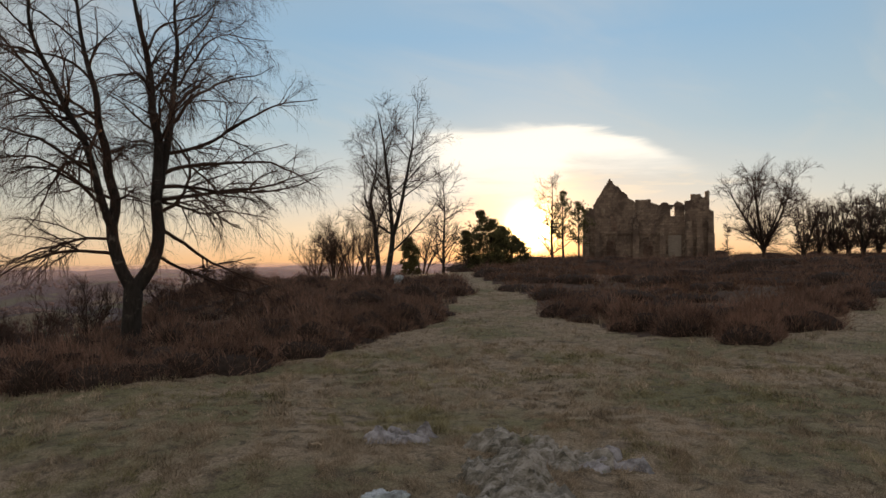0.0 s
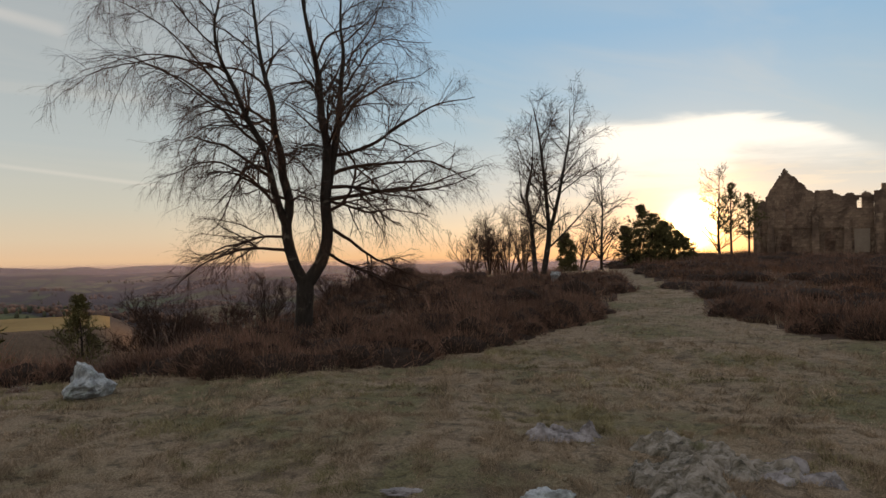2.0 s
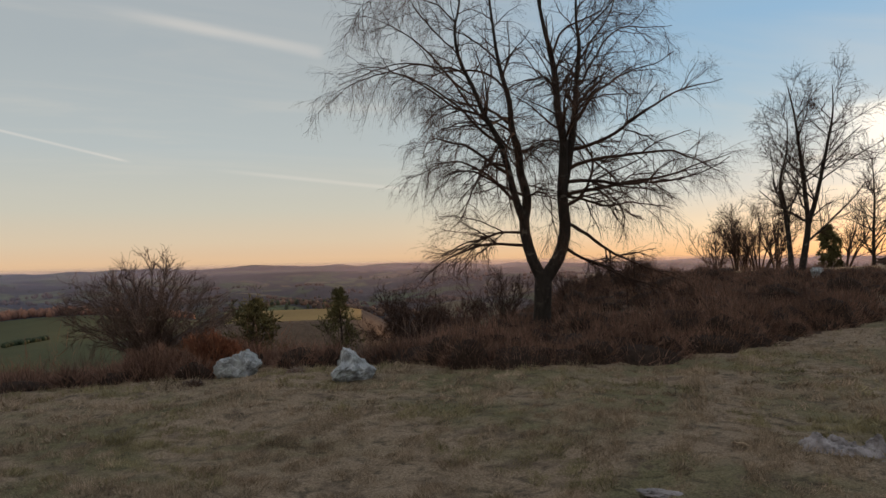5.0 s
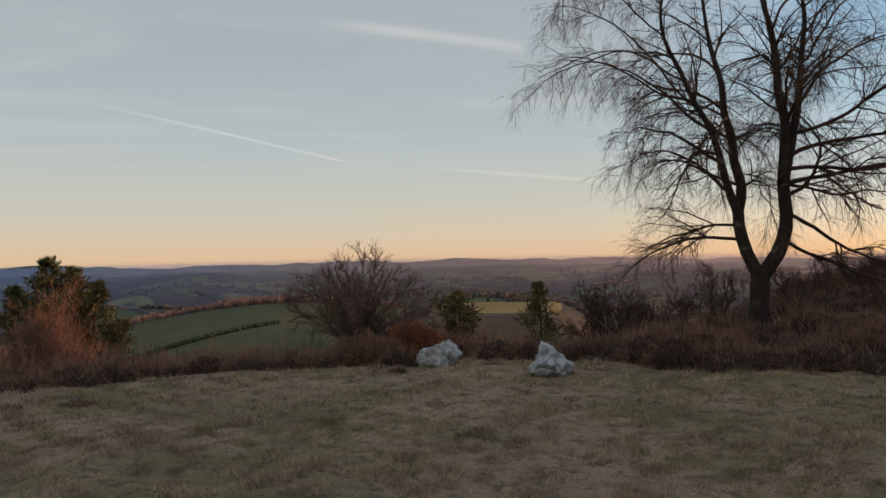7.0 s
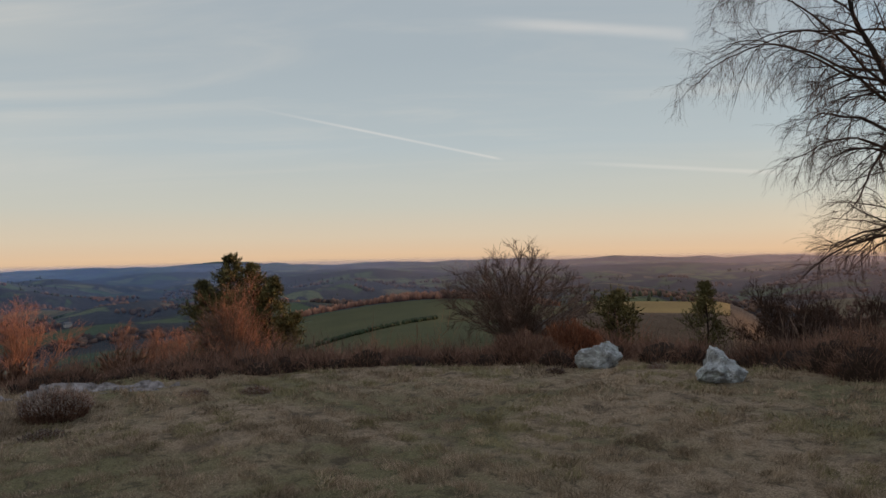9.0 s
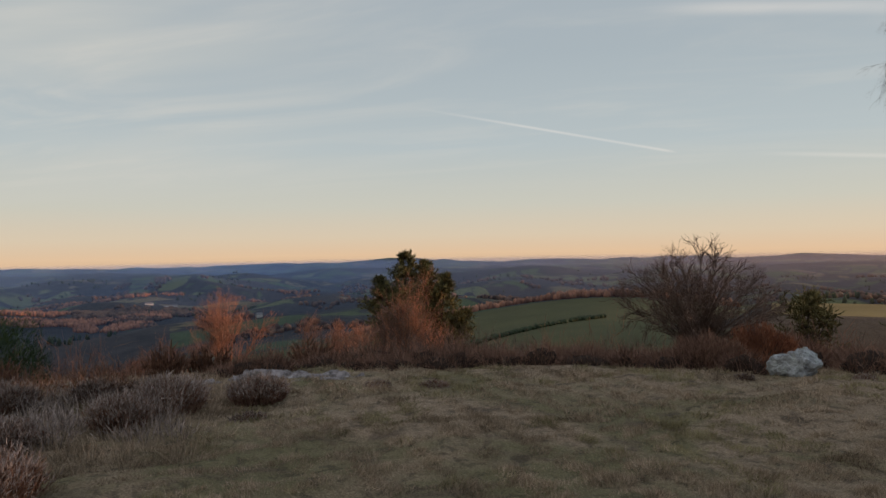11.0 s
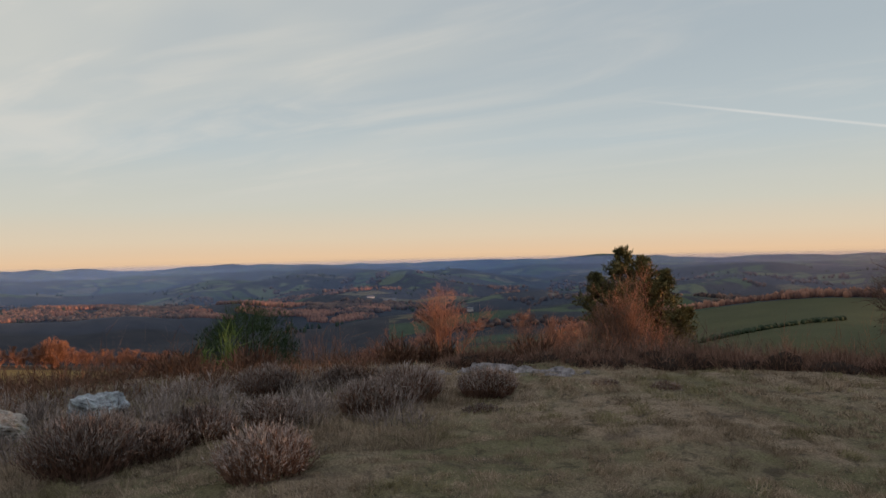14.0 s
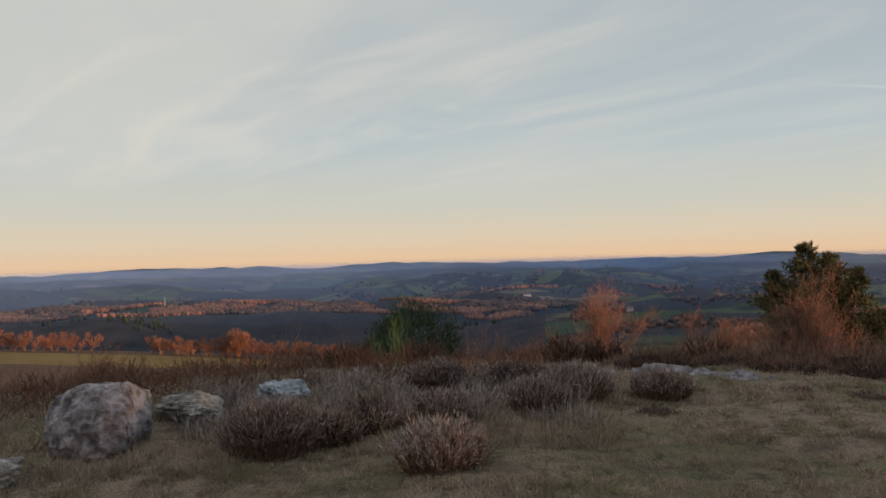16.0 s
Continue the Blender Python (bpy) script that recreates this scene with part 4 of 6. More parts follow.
# ---- chapel ruin ----
def chapel():
    ruin = tagged(new("chapel_ruin"), "roofless ruined stone chapel with a tall broken gable", "ruin")
    rng = np.random.default_rng(5)

    def box(bm, x0, x1, y0, y1, z0, z1):
        m = bmesh.ops.create_cube(bm, size=1)
        bmesh.ops.scale(bm, vec=(x1 - x0, y1 - y0, z1 - z0), verts=m["verts"])
        bmesh.ops.translate(bm, vec=((x0 + x1) / 2, (y0 + y1) / 2, (z0 + z1) / 2), verts=m["verts"])

    def wall(name, x0, x1, y0, thick, top, holes, label="", step=0.24):
        """One wall with a broken rim top(x) and arched holes (x, half width, sill, spring) right through it."""
        bm = bmesh.new()
        n, rise = max(2, round((x1 - x0) / step)), 0.25
        xs = [x0 + (x1 - x0) * i / n for i in range(n + 1)]
        rim = [top(x) + rng.uniform(-0.05, 0.05) for x in xs]
        m = int((max(rim) + 0.6) / rise) + 2

        def open_at(x, z):
            for hx, half, sill, spring in holes:
                off = abs(x - hx)
                if off < half and sill < z < spring + half * 1.25 * math.sqrt(1 - (off / half) ** 1.5):
                    return True
            return False

        solid = [[-0.6 + j * rise < min(rim[i], rim[i + 1]) - 0.03 and not open_at((xs[i] + xs[i + 1]) / 2, -0.6 + (j + 0.5) * rise) for j in range(m)] for i in range(n)]
        got = {}

        def at(i, j, back):
            key = (i, j, back)
            if key not in got:
                z = min(-0.6 + j * rise, rim[i])
                got[key] = bm.verts.new((xs[i] + rng.uniform(-0.02, 0.02), y0 + thick if back else y0 + rng.uniform(-0.02, 0.04), z))
            return got[key]

        def face(*corners):
            vs = [at(*c) for c in corners]
            if len(set(vs)) == 4:
                bm.faces.new(vs)

        for i in range(n):
            for j in range(m):
                if not solid[i][j]:
                    continue
                face((i, j, 0), (i + 1, j, 0), (i + 1, j + 1, 0), (i, j + 1, 0))
                face((i, j, 1), (i, j + 1, 1), (i + 1, j + 1, 1), (i + 1, j, 1))
                if i == 0 or not solid[i - 1][j]:
                    face((i, j, 1), (i, j, 0), (i, j + 1, 0), (i, j + 1, 1))
                if i == n - 1 or not solid[i + 1][j]:
                    face((i + 1, j, 0), (i + 1, j, 1), (i + 1, j + 1, 1), (i + 1, j + 1, 0))
                if j == 0 or not solid[i][j - 1]:
                    face((i, j, 1), (i + 1, j, 1), (i + 1, j, 0), (i, j, 0))
                if j == m - 1 or not solid[i][j + 1]:
                    face((i, j + 1, 0), (i + 1, j + 1, 0), (i + 1, j + 1, 1), (i, j + 1, 1))
        return part(name, bm, MASONRY, ruin, label)

    def gable(x):
        left, right = -6.9, -1.6
        peak = -4.75
        if x < left:
            return 6.0
        if x < peak:
            return 6.3 + (x - left) / (peak - left) * 3.1
        return max(6.6, 9.4 - (x - peak) / (right - peak) * 2.7 - 0.12 * (int((x - peak) * 2.2) % 2))

    wall("gable_wall", -8.0, -1.6, 0.0, 0.8, gable, [(-4.35, 0.42, 3.6, 5.2), (-4.6, 0.62, 1.0, 2.1)], "tall broken gable with a lancet opening", 0.12)
    wall("nave_wall", -1.6, 4.3, 0.35, 0.7, lambda x: 7.0 if x < 0.3 else 6.55 + 0.18 * math.sin(x * 4), [(-0.1, 0.55, 1.0, 2.2), (2.9, 0.30, 5.2, 5.7)], "long broken side wall")
    wall("tower_wall", 4.3, 7.6, -0.5, 0.9, lambda x: 6.7 if x < 4.9 else (7.4 if x < 6.2 else (7.0 if x < 6.5 else (7.7 if x < 7.2 else 5.6))), [], "crumbling corner turret")
    wall("back_wall", -8.0, 7.4, 7.5, 0.8, lambda x: (6.4 if x < -1.5 else 4.8) + 0.4 * math.sin(x * 1.3), [(-3, 0.6, 1.6, 3.0), (2, 0.6, 1.6, 3.0)])
    for x in (-7.6, 7.1):
        side = wall("side_wall", -7.4, -0.85, -0.4, 0.8, lambda d: 5.4 + 0.5 * math.sin(d * 2.1), [])
        side.matrix_local = pose(x, 0, 0, 0, 0, -90)
    for x, y, h in ((-8.1, -0.7, 5.0), (-6.6, -0.6, 4.4), (-1.9, -0.55, 4.9), (1.3, -0.35, 4.2), (4.4, -1.1, 4.9), (5.6, -1.1, 4.9), (6.9, -1.2, 5.2)):
        bm = bmesh.new()
        box(bm, x, x + 0.75, y, 0.4, -0.6, h * 0.62)
        box(bm, x + 0.06, x + 0.69, y + 0.28, 0.4, h * 0.62, h)
        part("buttress", bm, MASONRY, ruin)
    for x0, x1, y, z in ((-7.3, -1.7, -0.10, 3.25), (-1.1, 4.3, 0.22, 3.25), (-7.3, -1.7, -0.14, 0.55), (-1.1, 4.3, 0.2, 0.55)):
        bm = bmesh.new()
        box(bm, x0, x1, y, y + 0.3, z, z + 0.22)
        part("string_course", bm, MASONRY, ruin)
    bm = bmesh.new()
    box(bm, 2.35, 3.9, 0.31, 0.5, 0.8, 3.1)
    part("plaster_panel", bm, PLASTER, ruin, "patch of pale plaster")
    x, y = polar(-19.3, 82)
    ruin.matrix_world = pose(x, y, float(land(x, y)) - 0.1, 0, 0, -19.4) @ Matrix.Diagonal((0.88, 1.0, 1.02, 1.0))


chapel()


# ---- rocks ----
def boulder(label, seed, x, y, size, turn, mat=PALE_ROCK, sink=0.12, name="rock", facets=9, group="", peak=0.0, rough=0.34, knob=0.0):
    rng = np.random.default_rng(seed)
    bm = bmesh.new()
    bmesh.ops.create_icosphere(bm, subdivisions=5, radius=0.5)
    cuts = [(Vector(unit(rng.normal(0, 1, 3))), rng.uniform(0.22, 0.38)) for _ in range(facets)]
    shift = Vector(rng.uniform(-50, 50, 3))
    for v in bm.verts:
        p = v.co.copy()
        for nrm, d in cuts:
            over = p.dot(nrm) - d
            if over > 0:
                p -= nrm * over * 0.85
        q = p * 2.4 + shift
        k = rough * noise.fractal(q, 0.6, 2.1, 6) + 0.4 * rough * noise.ridged_multi_fractal(q * 1.8, 0.8, 2.2, 5, 1.0, 2.0)
        p = p * (1 + k) * 0.92
        slim = (1 - peak * max(0.0, p.z + 0.35)) * (1 - knob * float(smooth(p.z + 0.25 * p.x, -0.02, 0.14)))
        v.co = Vector((p.x * slim, p.y * slim, p.z))
    bmesh.ops.scale(bm, vec=size, verts=bm.verts)
    low = min(v.co.z for v in bm.verts)
    for v in bm.verts:
        v.co.z -= low
    for f in bm.faces:
        f.smooth = False
    me = bpy.data.meshes.new(name)
    bm.to_mesh(me)
    bm.free()
    me.materials.append(mat)
    ob = tagged(new(name, me), label, "rock", group)
    ob.matrix_world = pose(x, y, float(land(x, y)) - sink * size[2], 0, 0, turn)
    return ob


def outcrop(label, seed, x, y, sx, sy, h, turn, mat=ROCK, ribs=3.4, ledges=1):
    """Layered bedrock that breaks through the turf, in one or more ledges."""
    rng = np.random.default_rng(seed)
    thing = tagged(new("rock_outcrop"), label, "rock")
    v0 = np.array([x, y, float(land(x, y))])
    thing.location = v0
    n = 60
    u = np.linspace(-1, 1, n)
    U, V = np.meshgrid(u, u)
    c, s = math.cos(radians(turn)), math.sin(radians(turn))
    for k in range(ledges):
        wide = 1.0 if ledges == 1 else rng.uniform(0.65, 0.95)
        lx, ly = (0.0, 0.0) if ledges == 1 else (rng.uniform(-0.3, 0.3) * sx, (k + 0.5 - ledges / 2) / ledges * sy * 0.85)
        X, Y = U * sx / 2 * wide, V * sy / 2 * (1.0 if ledges == 1 else 1.15 / ledges)
        off = rng.uniform(-40, 40, 3)
        Z = np.zeros_like(X)
        for i in range(n):
            for j in range(n):
                p = Vector((X[i, j] * 1.1, Y[i, j] * ribs, 0)) + Vector(off)
                q = Vector((X[i, j] * 4, Y[i, j] * 7, 3)) + Vector(off)
                ph = Y[i, j] * 8.0 + 0.7 * noise.fractal(p * 0.45, 0.9, 2.0, 2) + 0.35 * X[i, j]
                bed = math.floor(ph)
                Z[i, j] = (0.25 + 0.75 * noise.cell(Vector((bed * 3.1, off[1], 0)))) * (ph - bed) ** 0.8 * 1.5 + 0.11 * noise.fractal(q * 1.6, 0.7, 2.1, 5) + 0.25 * noise.noise(p * 0.7)
        rag = np.array([[noise.fractal(Vector((a * 1.6, b * 2.6, off[0])), 0.7, 2.2, 5) for a in u] for b in u])
        edge = 1 - np.hypot(U, V) + 0.55 * rag
        Z = h * rng.uniform(0.7, 1.1) * (0.04 + 0.80 * Z - 0.12 * V) * np.clip(edge * 1.9, 0, 1) - 0.12 * np.clip(0.15 - edge, 0, 1) - 0.025
        Z = np.where(np.maximum(np.abs(U), np.abs(V)) > 0.97, -0.15, Z)
        wx, wy = x + (X + lx) * c - (Y + ly) * s, y + (X + lx) * s + (Y + ly) * c
        v = np.stack([wx, wy, Z + land(wx, wy)], -1).reshape(-1, 3)
        i = np.arange(n * n).reshape(n, n)
        q = np.stack([i[:-1, :-1], i[:-1, 1:], i[1:, 1:], i[1:, :-1]], -1).reshape(-1, 4)
        child("ledge", mesh_from("ledge", v - v0, [q], mat), thing)
    return thing


def slab(rng, thing, x, y, length, wide, high, turn, mat):
    """One tilted bed of rock: a rough slope, a ragged crest, a short drop behind."""
    n, m = 64, 22
    U, V = np.meshgrid(np.linspace(-1, 1, n), np.linspace(0, 1, m))
    off = rng.uniform(-40, 40, 3)

    def grain(a, b, octaves):
        return np.array([[noise.fractal(Vector((u * a * length + off[0], v * b * wide + off[1], off[2])), 0.75, 2.1, octaves) for u in U[0]] for v in V[:, 0]])

    crest = 0.80 + 0.10 * grain(5.0, 0.0, 4)
    up = np.where(V < crest, (V / crest) ** 0.85, np.clip(1 - (V - crest) / 0.12, -0.25, 1))
    bed = grain(1.5, 8.0, 3)
    step = np.floor(bed * 3.0) / 3.0
    ends = np.clip((1 - np.abs(U) + 0.22 * grain(3.0, 5.0, 3)) * 2.4, 0, 1) ** 0.7
    Z = high * (up * (0.80 + 0.35 * grain(2.4, 1.0, 4)) + 0.34 * step + 0.06 * bed + 0.05 * grain(14, 18, 4)) * ends - 0.05 * (1 - ends) - 0.02
    edge = (V == 0) | (V == 1) | (np.abs(U) == 1)
    Z = np.where(edge, -0.12, Z)
    c, d = math.cos(radians(turn)), math.sin(radians(turn))
    X, Y = U * length / 2 + 0.03 * grain(4, 6, 3), (V - 0.5) * wide + 0.05 * grain(4, 2, 3)
    wx, wy = x + X * c - Y * d, y + X * d + Y * c
    v = np.stack([wx, wy, Z + land(wx, wy)], -1).reshape(-1, 3) - np.array(thing.location)
    i = np.arange(n * m).reshape(m, n)
    q = np.stack([i[:-1, :-1], i[:-1, 1:], i[1:, 1:], i[1:, :-1]], -1).reshape(-1, 4)
    return child("slab", mesh_from("slab", v, [q], mat), thing)


def bedded_outcrop(label, seed, x, y, turn, beds, mat):
    """beds: offsets along and across the strike, length, width and height of each bed."""
    rng = np.random.default_rng(seed)
    thing = tagged(new("rock_outcrop"), label, "rock")
    thing.location = (x, y, float(land(x, y)))
    c, d = math.cos(radians(turn)), math.sin(radians(turn))
    for a, b, length, wide, high in beds:
        slab(rng, thing, x + a * c - b * d, y + a * d + b * c, length, wide, high, turn + rng.uniform(-7, 7), mat)
    return thing


def lay_rocks():
    bedded_outcrop("layered mossy brown and grey bedrock breaking through the turf", 3, 0.90, 5.3, -27,
                   ((-0.12, 0.22, 0.95, 0.34, 0.20), (0.10, 0.02, 0.95, 0.30, 0.16), (-0.10, -0.22, 0.80, 0.34, 0.15), (0.42, 0.16, 0.6, 0.2, 0.10)), STRATA)
    bedded_outcrop("low mossy bedrock ledge in the turf", 23, 0.68, 4.72, -31,
                   ((-0.10, 0.12, 0.75, 0.36, 0.21), (0.16, -0.10, 0.75, 0.32, 0.16), (0.0, -0.32, 0.6, 0.26, 0.10)), STRATA)
    bedded_outcrop("thin lilac-grey ribs of bedrock in the turf", 4, 1.45, 5.18, -30,
                   ((-0.12, 0.14, 0.62, 0.17, 0.11), (0.10, 0.0, 0.60, 0.15, 0.09), (-0.1, -0.12, 0.45, 0.14, 0.06)), ROCK)
    bedded_outcrop("flat lilac-grey rock in the turf", 5, 0.0, 6.05, 6, ((0.08, 0.12, 0.5, 0.24, 0.16), (-0.05, -0.08, 0.62, 0.26, 0.12)), ROCK)
    outcrop("flat lilac-grey rock in the turf", 6, 2.05, 6.2, 0.6, 0.4, 0.10, -20, ROCK)
    boulder("small pale stone in the turf", 7, -0.12, 4.55, (0.34, 0.3, 0.16), 30, PALE_ROCK, 0.3)
    boulder("small pale stone in the turf", 8, -1.05, 4.6, (0.34, 0.16, 0.06), 10, ROCK, 0.5)
    boulder("craggy pale grey boulder with a knob on top", 9, -5.36, 7.45, (0.88, 0.92, 0.64), 130, PALE_ROCK, 0.24, peak=0.25, knob=0.30, rough=0.24, facets=14)
    boulder("wedge-shaped pale greenish boulder at the meadow rim", 10, -6.85, 7.05, (0.74, 0.56, 0.50), 50, PALE_ROCK, 0.28, peak=0.4, rough=0.24, facets=12)
    boulder("white stone in the heather below a birch", 12, *polar(0.25, 31), (0.5, 0.5, 0.6), 0, PALE_ROCK, 0.0)
    outcrop("low grey bedrock at the meadow rim", 13, -9.2, 1.55, 1.2, 0.7, 0.15, 85, ROCK, ledges=2)
    outcrop("low grey bedrock at the meadow rim", 14, -9.2, 0.3, 0.8, 0.6, 0.14, 70, ROCK)
    boulder("large brown and grey boulder at the path side", 25, -5.98, -3.86, (0.95, 0.98, 0.84), 120, ROCK, 0.22, rough=0.15, facets=6)
    boulder("pale lichen-covered rock in the heather", 16, -7.7, -3.05, (0.66, 0.48, 0.42), 100, PALE_ROCK, 0.22, rough=0.26)
    boulder("brown half-buried rock among heather", 17, -6.8, -3.5, (0.8, 0.5, 0.34), 110, BROWN_ROCK, rough=0.2)
    boulder("dark reddish rock at the path side", 18, -4.95, -4.1, (0.5, 0.5, 0.34), 100, BROWN_ROCK)


lay_rocks()


# ---- heather, scrub, bracken and grass ----
def clump(rng, x, y, z, width, height, stems, thick=0.012, spread=0.5):
    """Base points and directions of the stems of one plant."""
    a, q = rng.uniform(0, 2 * np.pi, stems), np.sqrt(rng.uniform(0, 1, stems))
    ox, oy = np.cos(a) * q, np.sin(a) * q
    base = np.stack([x + ox * width * 0.32, y + oy * width * 0.32, np.full(stems, z) - 0.03], 1)
    tilt = q * spread + rng.normal(0, 0.12, stems)
    rise = unit(np.stack([np.cos(a) * np.sin(tilt), np.sin(a) * np.sin(tilt), np.cos(tilt)], 1))
    h = height * (1 - 0.30 * q ** 2) * rng.uniform(0.6, 1.1, stems)
    return base, rise, h, np.full(stems, thick)


def field_of(name, label, category, mat, seed, xy, width, height, stems, thick, spread=0.6, spikes=True):
    """One spread of many plants, as stuff."""
    rng = np.random.default_rng(seed)
    z = land(xy[:, 0], xy[:, 1])
    parts = [[], [], [], []]
    for (x, y), zz, w, h in zip(xy, z, width, height):
        for store, got in zip(parts, clump(rng, x, y, zz, w, h, stems, thick * (0.7 + 0.6 * rng.random()), spread)):
            store.append(got)
    base, rise, h, w = [np.concatenate(p) for p in parts]
    pieces = [spikes_along(rng, base, rise, h, w * 1.2)]
    if spikes:
        k = 2
        b2 = np.repeat(base + rise * (h * 0.45)[:, None], k, 0) + np.repeat(rise * h[:, None], k, 0) * rng.uniform(0, 0.4, (len(base) * k, 1))
        r2 = unit(np.repeat(rise, k, 0) + rng.normal(0, 0.45, (len(base) * k, 3)))
        pieces.append(spikes_along(rng, b2, r2, np.repeat(h, k) * 0.42, np.repeat(w, k)))
    v, f = joined(pieces)
    return tagged(new(name, mesh_from(name, v, f, mat)), label, category, kind="stuff")


def mounds(name, label, mat, seed, xy, wide, tall, count, blade, thick):
    """Heather cushions: a lumpy core painted dark as inner shade, set with short upright sprigs. One spread, as stuff.
    """
    rng = np.random.default_rng(seed)
    n, z = len(xy), land(xy[:, 0], xy[:, 1])
    at = np.concatenate([xy, z[:, None] - 0.06], 1)
    size = np.stack([wide, wide * rng.uniform(0.75, 1.3, n), tall], 1)
    k = 9
    rows = [np.array([[0, 0, 1.0]])]
    for e in (0.82, 0.5, 0.0):
        a = np.arange(k) * 2 * np.pi / k + e
        rows.append(np.stack([np.cos(a) * math.sqrt(1 - e * e), np.sin(a) * math.sqrt(1 - e * e), np.full(k, e)], 1))
    dome = np.concatenate(rows)
    core = at[:, None] + dome[None] * size[:, None] * 0.82 * rng.uniform(0.8, 1.12, (n, len(dome), 1))
    i, j = np.arange(k), (np.arange(k) + 1) % k
    tri = np.stack([np.zeros(k, int), 1 + i, 1 + j], 1)
    quad = np.concatenate([np.stack([1 + i + b, 1 + k + i + b, 1 + k + j + b, 1 + j + b], 1) for b in (0, k)])
    step = (np.arange(n) * len(dome))[:, None, None]
    pieces = [(core.reshape(-1, 3), [(tri[None] + step).reshape(-1, 3), (quad[None] + step).reshape(-1, 4)])]
    d = unit(rng.normal(0, 1, (n, count, 3)))
    d[..., 2] = np.abs(d[..., 2])
    base = (at[:, None] + d * size[:, None] * rng.uniform(0.7, 0.92, (n, count, 1))).reshape(-1, 3)
    rise = unit(d.reshape(-1, 3) * 0.75 + np.array([0, 0, 0.6]) + rng.normal(0, 0.5, base.shape))
    h = np.repeat(tall, count) * blade * rng.uniform(0.5, 1.4, len(base))
    pieces.append(spikes_along(rng, base, rise, h, np.full(len(base), thick) * rng.uniform(0.6, 1.4, len(base))))
    v, f = joined(pieces)
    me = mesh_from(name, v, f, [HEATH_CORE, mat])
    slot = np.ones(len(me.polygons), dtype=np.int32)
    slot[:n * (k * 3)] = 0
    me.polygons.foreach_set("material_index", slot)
    return tagged(new(name, me), label, "heather", kind="stuff")


def scatter(rng, count, corners=None, az=(0, 0), r=(0, 0), power=1.0):
    if corners:
        xs, ys = [c[0] for c in corners], [c[1] for c in corners]
        x, y = rng.uniform(min(xs), max(xs), count * 4), rng.uniform(min(ys), max(ys), count * 4)
        keep = inside(x, y, corners)
        return np.stack([x[keep], y[keep]], 1)[:count]
    a, d = np.radians(rng.uniform(*az, count)), r[0] + (r[1] - r[0]) * rng.uniform(0, 1, count) ** power
    return np.stack([-np.sin(a) * d, np.cos(a) * d], 1)


